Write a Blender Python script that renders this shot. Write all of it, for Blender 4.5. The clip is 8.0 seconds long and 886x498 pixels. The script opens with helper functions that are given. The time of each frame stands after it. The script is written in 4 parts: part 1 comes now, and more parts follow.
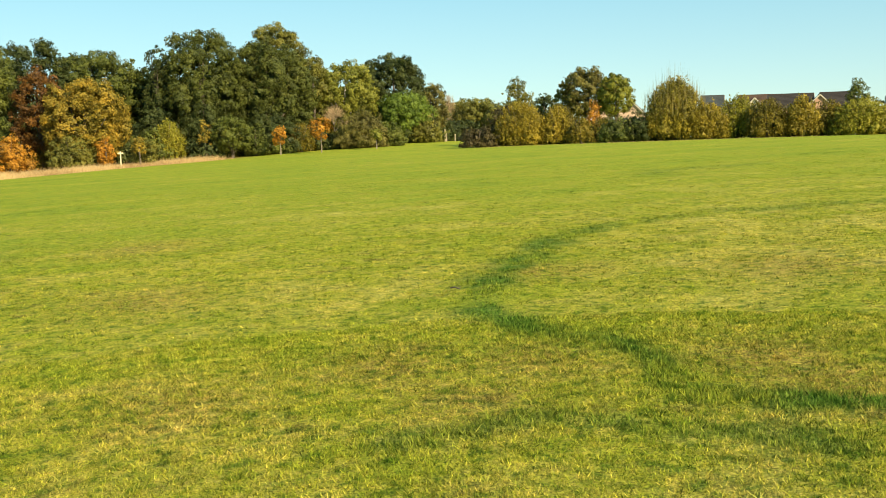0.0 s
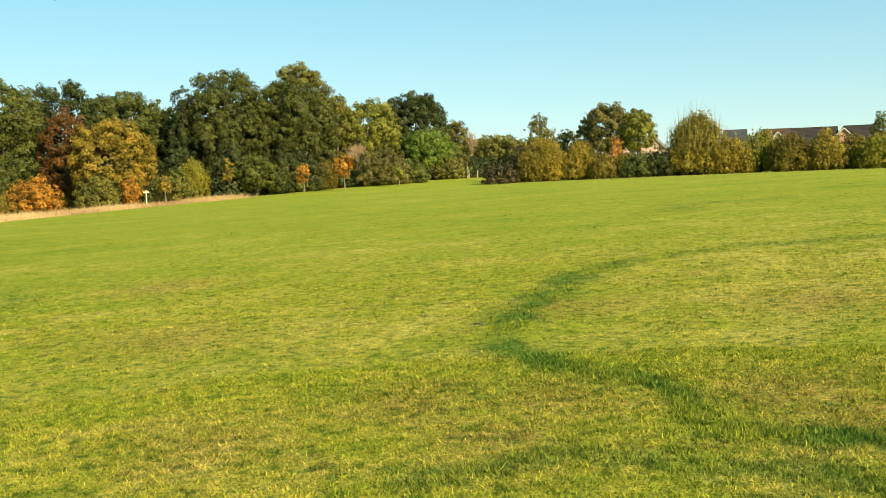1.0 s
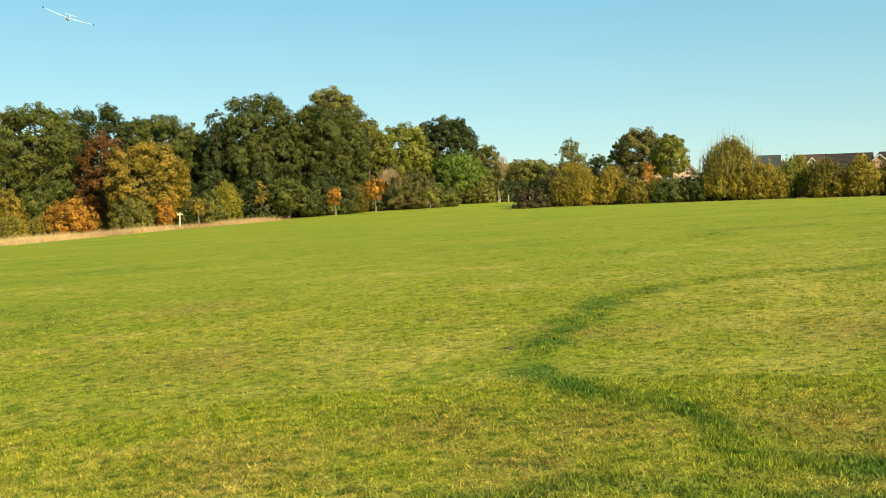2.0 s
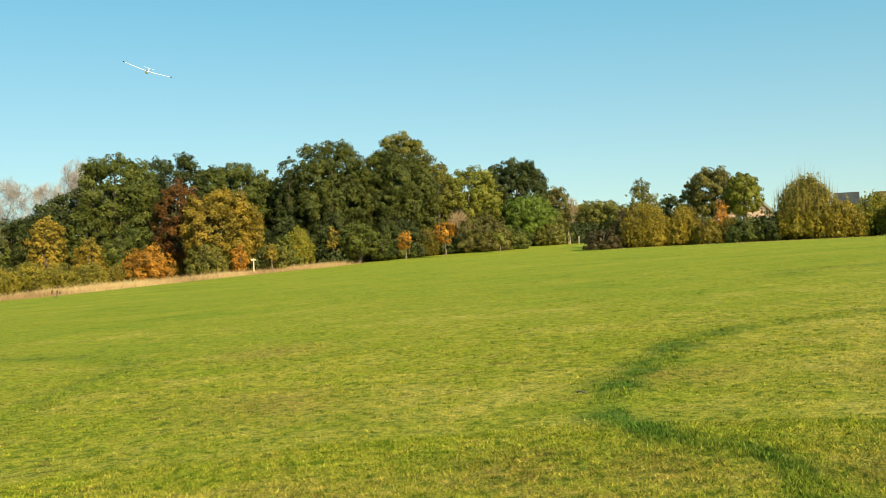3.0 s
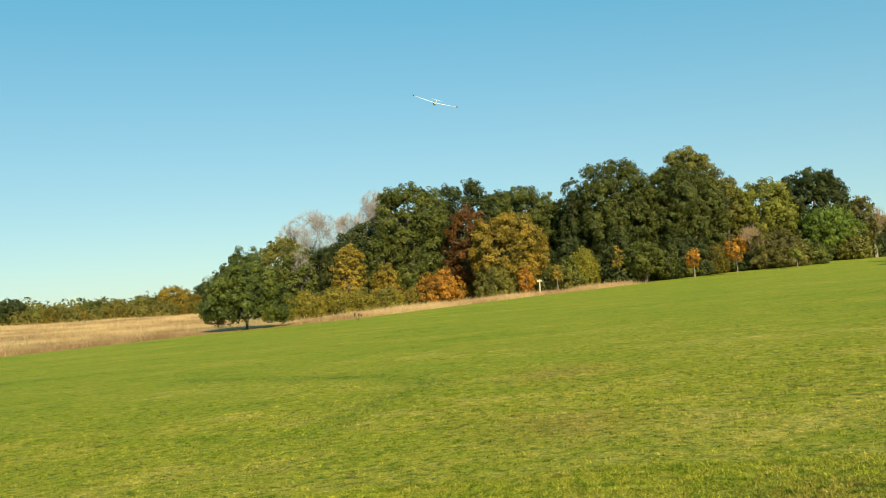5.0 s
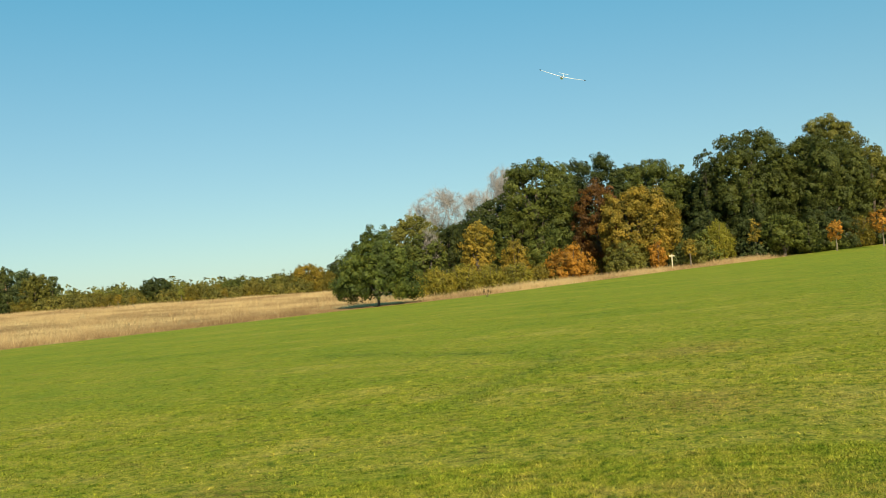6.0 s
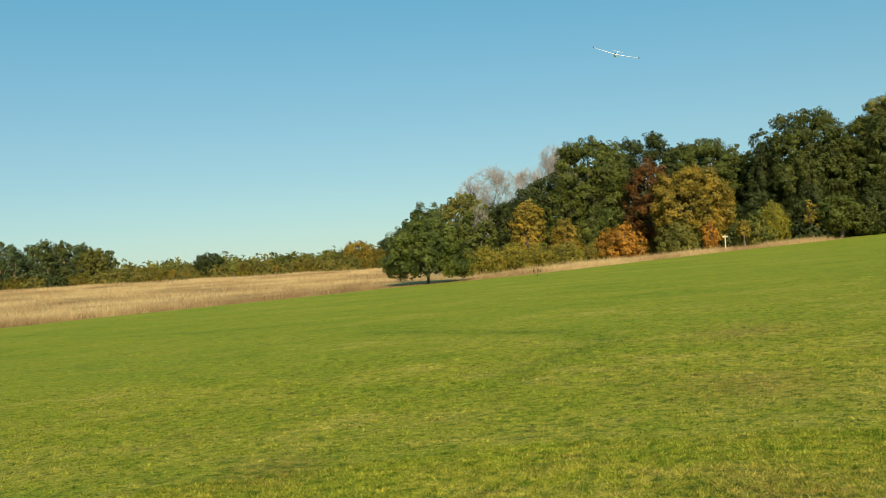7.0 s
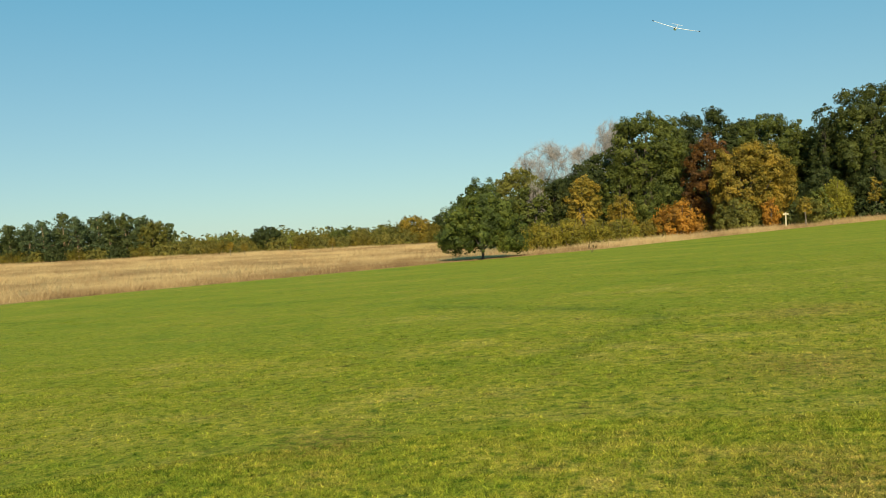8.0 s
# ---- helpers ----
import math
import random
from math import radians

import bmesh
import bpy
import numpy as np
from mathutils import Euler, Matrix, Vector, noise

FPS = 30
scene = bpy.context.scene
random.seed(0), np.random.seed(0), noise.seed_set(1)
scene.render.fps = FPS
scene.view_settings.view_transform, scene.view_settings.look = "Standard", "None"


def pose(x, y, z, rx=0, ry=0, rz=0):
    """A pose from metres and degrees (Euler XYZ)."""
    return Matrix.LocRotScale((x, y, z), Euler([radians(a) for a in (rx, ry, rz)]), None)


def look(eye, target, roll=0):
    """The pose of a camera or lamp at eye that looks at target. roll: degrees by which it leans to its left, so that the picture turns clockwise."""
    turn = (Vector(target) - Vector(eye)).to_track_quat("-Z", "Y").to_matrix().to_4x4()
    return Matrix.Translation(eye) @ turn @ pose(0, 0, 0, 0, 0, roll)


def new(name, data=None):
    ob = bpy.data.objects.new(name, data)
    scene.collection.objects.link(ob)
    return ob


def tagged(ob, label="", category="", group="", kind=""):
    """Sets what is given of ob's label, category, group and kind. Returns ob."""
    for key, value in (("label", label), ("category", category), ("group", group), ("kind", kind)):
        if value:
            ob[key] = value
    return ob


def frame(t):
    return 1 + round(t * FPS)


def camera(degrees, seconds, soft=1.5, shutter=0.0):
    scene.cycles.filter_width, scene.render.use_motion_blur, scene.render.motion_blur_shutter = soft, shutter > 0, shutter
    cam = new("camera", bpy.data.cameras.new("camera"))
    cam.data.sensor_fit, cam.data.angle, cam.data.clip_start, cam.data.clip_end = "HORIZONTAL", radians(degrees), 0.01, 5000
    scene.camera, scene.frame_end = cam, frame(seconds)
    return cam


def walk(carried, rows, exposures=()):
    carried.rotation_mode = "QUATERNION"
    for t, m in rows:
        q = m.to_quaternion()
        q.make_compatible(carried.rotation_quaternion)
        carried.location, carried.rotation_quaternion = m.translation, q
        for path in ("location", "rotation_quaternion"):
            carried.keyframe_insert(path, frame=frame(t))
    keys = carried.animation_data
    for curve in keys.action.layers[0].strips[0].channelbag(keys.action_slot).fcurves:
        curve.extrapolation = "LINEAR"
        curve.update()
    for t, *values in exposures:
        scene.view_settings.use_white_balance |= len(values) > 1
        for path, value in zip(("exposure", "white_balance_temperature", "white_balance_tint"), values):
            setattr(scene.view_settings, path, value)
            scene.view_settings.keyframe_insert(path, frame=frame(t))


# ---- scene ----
# ---- the camera ----
cam = camera(48.26, 8.0, soft=0.5)
PATH = [
    (0.0, pose(0, 0, 1.65, 83.94, 1.31, -18.63)),
    (0.5, pose(0, 0, 1.65, 85.42, 1.72, -17.87)),
    (1.0, pose(0, 0, 1.65, 86.08, 1.77, -17.33)),
    (1.2, pose(0, 0, 1.65, 86.35, 1.69, -17.03)),
    (2.3, pose(0, 0, 1.65, 88.19, 1.55, -14.65)),
    (2.5, pose(0, 0, 1.65, 88.76, 1.76, -13.89)),
    (3.0, pose(0, 0, 1.65, 90.12, 2.11, -11.49)),
    (3.5, pose(0, 0, 1.65, 91.31, 2.12, -8.36)),
    (4.0, pose(0, 0, 1.65, 91.89, 2.30, -4.89)),
    (4.5, pose(0, 0, 1.65, 92.20, 2.50, 0.10)),
    (5.0, pose(0, 0, 1.65, 92.07, 3.28, 4.94)),
    (5.2, pose(0, 0, 1.65, 92.00, 3.50, 6.76)),
    (6.3, pose(0, 0, 1.65, 90.72, 3.51, 13.90)),
    (6.5, pose(0, 0, 1.65, 90.45, 3.26, 14.67)),
    (7.0, pose(0, 0, 1.65, 90.07, 3.12, 15.30)),
    (7.5, pose(0, 0, 1.65, 89.32, 2.92, 16.27)),
    (8.0, pose(0, 0, 1.65, 88.79, 2.66, 18.48)),
]
walk(cam, PATH, [(0.0, 0.97, 7200, 6), (1.0, 0.98, 7200, 6), (2.5, 0.77, 7050, 6), (3.5, 0.76, 7000, 6), (4.0, 0.73, 6900, 6), (4.5, 0.57, 6800, 6), (5.0, 0.57, 6750, 6), (6.5, 0.34, 6550, 6), (8.0, 0.30, 6550, 6)])

# ---- sky, sun ----
SUN_EL, SUN_X = radians(27), 0.34
world = bpy.data.worlds.new("sky")
scene.world = world
world.use_nodes = True
wn, wl = world.node_tree.nodes, world.node_tree.links
sky = wn.new("ShaderNodeTexSky")
sky.sky_type = 'NISHITA'
sky.sun_disc = False
sky.sun_elevation, sky.sun_rotation = SUN_EL, math.pi - math.asin(SUN_X)
sky.air_density, sky.dust_density, sky.ozone_density = 0.75, 0.1, 1.6
haze = wn.new("ShaderNodeMix")
haze.data_type, haze.blend_type = 'RGBA', 'MULTIPLY'
haze.inputs[0].default_value, haze.inputs[7].default_value = 1.0, (0.76, 0.97, 0.92, 1)
wl.new(sky.outputs["Color"], haze.inputs[6])
veil = wn.new("ShaderNodeMix")
veil.data_type = 'RGBA'
# paler haze low over the land, clear blue higher up
high = wn.new("ShaderNodeSeparateXYZ")
wl.new(wn.new("ShaderNodeTexCoord").outputs["Generated"], high.inputs[0])
lift = wn.new("ShaderNodeMapRange")
lift.inputs[1].default_value, lift.inputs[2].default_value = 0.0, 0.28
lift.inputs[3].default_value, lift.inputs[4].default_value = 0.58, 0.40
wl.new(high.outputs["Z"], lift.inputs[0])
wl.new(lift.outputs[0], veil.inputs[0])
air = wn.new("ShaderNodeValToRGB")
air.color_ramp.elements[0].position, air.color_ramp.elements[0].color = 0.0, (5.4, 6.7, 6.7, 1)
air.color_ramp.elements[1].position, air.color_ramp.elements[1].color = 0.30, (1.15, 6.5, 9.7, 1)
wl.new(high.outputs["Z"], air.inputs[0])
wl.new(air.outputs[0], veil.inputs[7])
wl.new(haze.outputs[2], veil.inputs[6])
wl.new(veil.outputs[2], wn["Background"].inputs["Color"])
wn["Background"].inputs["Strength"].default_value = 0.072
lamp = bpy.data.lights.new("sun", 'SUN')
lamp.energy, lamp.angle, lamp.color = 4.8, radians(0.55), (1.0, 0.88, 0.68)
sun = new("sun", lamp)
sun_way = Vector((SUN_X * math.cos(SUN_EL), -math.sqrt(1 - SUN_X ** 2) * math.cos(SUN_EL), math.sin(SUN_EL)))
sun.matrix_world = look(sun_way * 200, (0, 0, 0))


# ---- materials ----
def material(name, rough=0.8):
    mat = bpy.data.materials.new(name)
    mat.use_nodes = True
    bsdf = mat.node_tree.nodes["Principled BSDF"]
    bsdf.inputs["Roughness"].default_value = rough
    bsdf.inputs["Specular IOR Level"].default_value = 0.25
    return mat, mat.node_tree.nodes, mat.node_tree.links, bsdf


def ramp(nodes, stops):
    r = nodes.new("ShaderNodeValToRGB")
    els = r.color_ramp.elements
    while len(els) < len(stops):
        els.new(0.5)
    for e, (p, c) in zip(els, stops):
        e.position, e.color = p, (*c, 1)
    return r


def noise_of(nodes, links, scale, detail=4.0, rough=0.6, vec=None, squash=None):
    n = nodes.new("ShaderNodeTexNoise")
    n.inputs["Scale"].default_value, n.inputs["Detail"].default_value, n.inputs["Roughness"].default_value = scale, detail, rough
    if vec is not None:
        if squash:
            m = nodes.new("ShaderNodeVectorMath")
            m.operation = 'MULTIPLY'
            m.inputs[1].default_value = squash
            links.new(vec, m.inputs[0])
            vec = m.outputs[0]
        links.new(vec, n.inputs["Vector"])
    return n


def mixed(nodes, links, fac, a, b, kind='MIX'):
    m = nodes.new("ShaderNodeMix")
    m.data_type, m.blend_type = 'RGBA', kind
    for sock, v in ((m.inputs[0], fac), (m.inputs[6], a), (m.inputs[7], b)):
        if isinstance(v, (int, float)):
            sock.default_value = v
        elif isinstance(v, tuple):
            sock.default_value = (*v, 1)
        else:
            links.new(v, sock)
    return m.outputs[2]


def plain(name, color, rough=0.7, scale=6.0, spread=0.25, metal=0.0, bump=0.2):
    """A painted, wooden, stone or tiled surface with grain at two scales."""
    mat, n, l, b = material(name, rough)
    pos = n.new("ShaderNodeNewGeometry").outputs["Position"]
    a = noise_of(n, l, scale, 5, 0.65, pos)
    c = noise_of(n, l, scale * 0.13, 3, 0.5, pos)
    lo, hi = tuple(v * (1 - spread) for v in color), tuple(min(1, v * (1 + spread)) for v in color)
    r1, r2 = ramp(n, [(0.3, lo), (0.7, hi)]), ramp(n, [(0.3, (0.8, 0.8, 0.8)), (0.7, (1.1, 1.1, 1.1))])
    l.new(a.outputs["Fac"], r1.inputs[0])
    l.new(c.outputs["Fac"], r2.inputs[0])
    l.new(mixed(n, l, 1.0, r1.outputs[0], r2.outputs[0], 'MULTIPLY'), b.inputs["Base Color"])
    b.inputs["Metallic"].default_value = metal
    bp = n.new("ShaderNodeBump")
    bp.inputs["Strength"].default_value = bump
    l.new(a.outputs["Fac"], bp.inputs["Height"])
    l.new(bp.outputs[0], b.inputs["Normal"])
    return mat


def leaf_material(name, dark, mid, light, patch=0.74):
    """Leaves: each its own tone, with turning patches through the crown, and some light let through; the ramp's dark
    end is deepened to stand in for shade.
    """
    mat, n, l, b = material("leaves_" + name, 0.6)
    geo = n.new("ShaderNodeNewGeometry")
    r = ramp(n, [(0.0, dark), (0.5, mid), (1.0, light)])
    big = noise_of(n, l, 0.55, 3, 0.6, geo.outputs["Position"])
    add = n.new("ShaderNodeMath")
    add.operation = 'MULTIPLY_ADD'
    add.inputs[1].default_value = 1 - patch
    mul = n.new("ShaderNodeMapRange")
    mul.inputs[1].default_value, mul.inputs[2].default_value = 0.3, 0.72
    mul.inputs[3].default_value, mul.inputs[4].default_value = 0.0, patch
    tuft = noise_of(n, l, 2.3, 2, 0.5, geo.outputs["Position"])
    both = n.new("ShaderNodeMath")
    both.operation = 'MULTIPLY_ADD'
    both.inputs[1].default_value, both.inputs[2].default_value = 0.5, -0.25
    l.new(tuft.outputs["Fac"], both.inputs[0])
    tone = n.new("ShaderNodeMath")
    tone.operation = 'ADD'
    l.new(big.outputs["Fac"], tone.inputs[0])
    l.new(both.outputs[0], tone.inputs[1])
    l.new(tone.outputs[0], mul.inputs[0])
    l.new(geo.outputs["Random Per Island"], add.inputs[0])
    l.new(mul.outputs[0], add.inputs[2])
    l.new(add.outputs[0], r.inputs[0])
    l.new(r.outputs[0], b.inputs["Base Color"])
    tr = n.new("ShaderNodeBsdfTranslucent")
    l.new(r.outputs[0], tr.inputs["Color"])
    ms = n.new("ShaderNodeMixShader")
    ms.inputs[0].default_value = 0.17
    l.new(b.outputs[0], ms.inputs[1])
    l.new(tr.outputs[0], ms.inputs[2])
    l.new(ms.outputs[0], n["Material Output"].inputs["Surface"])
    return mat


LEAVES = {
    "oak": leaf_material("oak", (0.024, 0.030, 0.005), (0.071, 0.081, 0.011), (0.142, 0.141, 0.024)),
    "oakbrown": leaf_material("oakbrown", (0.044, 0.038, 0.007), (0.136, 0.116, 0.024), (0.242, 0.198, 0.041)),
    "dark": leaf_material("dark", (0.016, 0.023, 0.004), (0.047, 0.059, 0.011), (0.093, 0.098, 0.020)),
    # wider span: bright lit tips and shaded gaps put into the leaf colours
    "field_oak": leaf_material("field_oak", (0.015, 0.023, 0.004), (0.070, 0.091, 0.013), (0.204, 0.210, 0.028)),
    "moss": leaf_material("moss", (0.030, 0.037, 0.006), (0.089, 0.101, 0.013), (0.167, 0.169, 0.027)),
    "olive": leaf_material("olive", (0.045, 0.046, 0.007), (0.144, 0.133, 0.020), (0.247, 0.209, 0.032)),
    "light": leaf_material("light", (0.062, 0.068, 0.007), (0.175, 0.174, 0.020), (0.292, 0.252, 0.032)),
    "lime": leaf_material("lime", (0.073, 0.069, 0.008), (0.220, 0.200, 0.016), (0.362, 0.294, 0.029)),
    "yellow": leaf_material("yellow", (0.074, 0.062, 0.007), (0.254, 0.177, 0.018), (0.460, 0.278, 0.032)),
    "orange": leaf_material("orange", (0.104, 0.050, 0.006), (0.367, 0.166, 0.016), (0.595, 0.263, 0.028)),
    "amber": leaf_material("amber", (0.067, 0.057, 0.006), (0.235, 0.164, 0.018), (0.423, 0.255, 0.029)),
    "russet": leaf_material("russet", (0.035, 0.017, 0.004), (0.117, 0.051, 0.009), (0.209, 0.091, 0.014)),
    "brown": leaf_material("brown", (0.048, 0.040, 0.004), (0.155, 0.119, 0.011), (0.283, 0.191, 0.018)),
    "gold": leaf_material("gold", (0.073, 0.062, 0.008), (0.248, 0.181, 0.016), (0.429, 0.293, 0.029)),
    "spiky": leaf_material("spiky", (0.069, 0.059, 0.007), (0.229, 0.181, 0.018), (0.408, 0.291, 0.032)),
    "hedge": leaf_material("hedge", (0.056, 0.053, 0.006), (0.202, 0.171, 0.016), (0.367, 0.267, 0.029)),
    "pine": leaf_material("pine", (0.030, 0.042, 0.012), (0.086, 0.103, 0.025), (0.177, 0.177, 0.041)),
    "fresh": leaf_material("fresh", (0.045, 0.075, 0.009), (0.120, 0.168, 0.018), (0.205, 0.250, 0.030)),
    "bramble": leaf_material("bramble", (0.026, 0.020, 0.007), (0.070, 0.052, 0.016), (0.135, 0.092, 0.026)),
    "oldpine": leaf_material("oldpine", (0.024, 0.036, 0.013), (0.073, 0.099, 0.034), (0.136, 0.166, 0.058)),
    "farhedge": leaf_material("farhedge", (0.050, 0.050, 0.009), (0.164, 0.142, 0.022), (0.286, 0.209, 0.034)),
}
BARK = plain("bark", (0.11, 0.085, 0.06), 0.9, 9.0, 0.4, bump=0.5)
PALE_BARK = plain("pale_bark", (0.36, 0.315, 0.27), 0.85, 7.0, 0.3, bump=0.4)
TAN_BARK = plain("tan_bark", (0.36, 0.25, 0.13), 0.85, 7.0, 0.3, bump=0.4)
OLIVE_BARK = plain("olive_bark", (0.20, 0.16, 0.05), 0.85, 7.0, 0.3, bump=0.4)
GREY_BARK = plain("grey_bark", (0.18, 0.15, 0.115), 0.85, 7.0, 0.3, bump=0.4)
PALE_WOOD = plain("pale_timber", (0.55, 0.47, 0.30), 0.7, 14.0, 0.2)
STAKE_WOOD = plain("stake_timber", (0.30, 0.24, 0.16), 0.8, 14.0, 0.25)
WHITE_PAINT = plain("white_paint", (0.80, 0.80, 0.78), 0.4, 5.0, 0.04, bump=0.05)
CREAM_PAINT = plain("cream_paint", (0.50, 0.44, 0.36), 0.5, 5.0, 0.08, bump=0.05)
FOAM = plain("white_foam", (0.82, 0.82, 0.82), 0.35, 20.0, 0.03, bump=0.03)
BLACK = plain("black_plastic", (0.02, 0.02, 0.022), 0.35, 20.0, 0.2, bump=0.05)
BRICK = plain("pink_brick", (0.42, 0.24, 0.16), 0.85, 12.0, 0.3)
PINK = plain("pale_pink_brick", (0.54, 0.36, 0.25), 0.85, 12.0, 0.15)
RENDER = plain("cream_render", (0.62, 0.52, 0.38), 0.85, 8.0, 0.12)
TILE_BROWN = plain("brown_roof_tiles", (0.092, 0.053, 0.034), 0.75, 4.0, 0.3, bump=0.4)
TILE_DARK = plain("dark_roof_tiles", (0.042, 0.031, 0.025), 0.75, 4.0, 0.3, bump=0.4)
SLATE = plain("grey_slates", (0.060, 0.062, 0.058), 0.85, 4.0, 0.25, bump=0.3)
GLASS = plain("window_glass", (0.03, 0.035, 0.04), 0.08, 2.0, 0.1, bump=0.0)


def turf_color(n, l, blade):
    """Mown turf: green and straw in patches, dark lush streaks where the attribute says so."""
    geo = n.new("ShaderNodeNewGeometry")
    pos = geo.outputs["Position"]
    fine = noise_of(n, l, 17.0, 6, 0.75, pos)
    mid = noise_of(n, l, 1.3, 5, 0.65, pos)
    wide = noise_of(n, l, 0.16, 4, 0.6, pos, (1.0, 1.7, 1.0))
    s = n.new("ShaderNodeMath")
    s.operation = 'MULTIPLY_ADD'
    s.inputs[1].default_value = 0.44 if blade else 0.28
    l.new(mid.outputs["Fac"], s.inputs[0])
    s2 = n.new("ShaderNodeMath")
    s2.operation = 'MULTIPLY_ADD'
    s2.inputs[1].default_value = 0.34
    l.new(wide.outputs["Fac"], s2.inputs[0])
    src = geo.outputs["Random Per Island"] if blade else fine.outputs["Fac"]
    s3 = n.new("ShaderNodeMath")
    s3.operation = 'MULTIPLY'
    s3.inputs[1].default_value = 0.11 if blade else 0.32
    l.new(src, s3.inputs[0])
    l.new(s3.outputs[0], s2.inputs[2])
    l.new(s2.outputs[0], s.inputs[2])
    c = ramp(n, [(0.30, (0.134, 0.176, 0.017)), (0.45, (0.263, 0.302, 0.027)), (0.58, (0.322, 0.312, 0.030)), (0.70, (0.45, 0.375, 0.066)), (0.80, (0.55, 0.44, 0.105))])
    # drier round the near ring, greener further out
    da = n.new("ShaderNodeAttribute")
    da.attribute_name = "dry"
    dm = n.new("ShaderNodeMath")
    dm.operation = 'MULTIPLY_ADD'
    dm.inputs[1].default_value = 0.15 if blade else 0.11
    ds = n.new("ShaderNodeMath")
    ds.operation = 'SUBTRACT'
    ds.inputs[1].default_value = -0.02 if blade else -0.04
    l.new(s.outputs[0], ds.inputs[0])
    wide_play = n.new("ShaderNodeMath")
    wide_play.operation = 'MULTIPLY_ADD'
    wide_play.inputs[1].default_value, wide_play.inputs[2].default_value = 1.55, -0.275
    l.new(ds.outputs[0], wide_play.inputs[0])
    l.new(da.outputs["Fac"], dm.inputs[0])
    l.new(wide_play.outputs[0], dm.inputs[2])
    l.new(dm.outputs[0], c.inputs[0])
    at = n.new("ShaderNodeAttribute")
    at.attribute_name = "lush"
    brk = n.new("ShaderNodeMapRange")
    brk.inputs[1].default_value, brk.inputs[2].default_value = 0.36, 0.58
    brk.inputs[3].default_value, brk.inputs[4].default_value = 0.15, 1.0
    l.new(mid.outputs["Fac"], brk.inputs[0])
    f = n.new("ShaderNodeMath")
    f.operation, f.use_clamp = 'MULTIPLY', True
    l.new(at.outputs["Fac"], f.inputs[0])
    l.new(brk.outputs[0], f.inputs[1])
    lush = mixed(n, l, fine.outputs["Fac"], (0.066, 0.128, 0.016), (0.128, 0.212, 0.026))
    spot = noise_of(n, l, 2.6, 5, 0.7, pos)
    sp = n.new("ShaderNodeMapRange")
    sp.inputs[1].default_value, sp.inputs[2].default_value = 0.60, 0.70
    sp.inputs[3].default_value, sp.inputs[4].default_value = 0.0, 0.75
    l.new(spot.outputs["Fac"], sp.inputs[0])
    worn = mixed(n, l, sp.outputs[0], c.outputs[0], (0.095, 0.085, 0.02))
    wa = n.new("ShaderNodeAttribute")
    wa.attribute_name = "worn"
    wf = n.new("ShaderNodeMath")
    wf.operation, wf.use_clamp = 'MULTIPLY', True
    wr = n.new("ShaderNodeMapRange")
    wr.inputs[1].default_value, wr.inputs[2].default_value = 0.38, 0.62
    wr.inputs[3].default_value, wr.inputs[4].default_value = 0.0, 0.9
    l.new(fine.outputs["Fac"], wr.inputs[0])
    l.new(wr.outputs[0], wf.inputs[0])
    l.new(wa.outputs["Fac"], wf.inputs[1])
    worn = mixed(n, l, wf.outputs[0], worn, (0.30, 0.20, 0.05))
    both = mixed(n, l, f.outputs[0], worn, lush)
    g = ramp(n, [(0.36, (0.36, 0.38, 0.36)), (0.50, (1.0, 1.0, 1.0)), (0.66, (1.5, 1.45, 1.4))])
    if blade:
        w = n.new("ShaderNodeTexWhiteNoise")
        w.noise_dimensions = '1D'
        l.new(geo.outputs["Random Per Island"], w.inputs["W"])
        mr = n.new("ShaderNodeMapRange")
        mr.inputs[3].default_value, mr.inputs[4].default_value = 0.385, 0.625
        l.new(w.outputs["Value"], mr.inputs[0])
        l.new(mr.outputs[0], g.inputs[0])
    else:
        # dark pits in the colour stand in for shade between the blades
        grain = noise_of(n, l, 48.0, 4, 0.7, pos)
        l.new(grain.outputs["Fac"], g.inputs[0])
    # tufts: dark green ones, and paler ones between
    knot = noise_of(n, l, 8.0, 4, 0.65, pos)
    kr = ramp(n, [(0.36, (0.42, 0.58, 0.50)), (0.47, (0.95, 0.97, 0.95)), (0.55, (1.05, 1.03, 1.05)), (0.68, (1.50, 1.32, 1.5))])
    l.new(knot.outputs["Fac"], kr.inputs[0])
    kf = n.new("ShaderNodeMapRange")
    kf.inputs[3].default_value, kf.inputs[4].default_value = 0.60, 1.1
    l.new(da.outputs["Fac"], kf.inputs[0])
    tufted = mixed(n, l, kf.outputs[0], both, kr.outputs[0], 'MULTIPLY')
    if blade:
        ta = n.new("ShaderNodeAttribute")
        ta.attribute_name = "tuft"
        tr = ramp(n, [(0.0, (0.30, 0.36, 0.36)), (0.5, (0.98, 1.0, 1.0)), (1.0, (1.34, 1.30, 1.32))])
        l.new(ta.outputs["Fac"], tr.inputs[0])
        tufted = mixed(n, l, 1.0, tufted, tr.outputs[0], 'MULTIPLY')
    return mixed(n, l, 1.0, tufted, g.outputs[0], 'MULTIPLY'), fine, mid


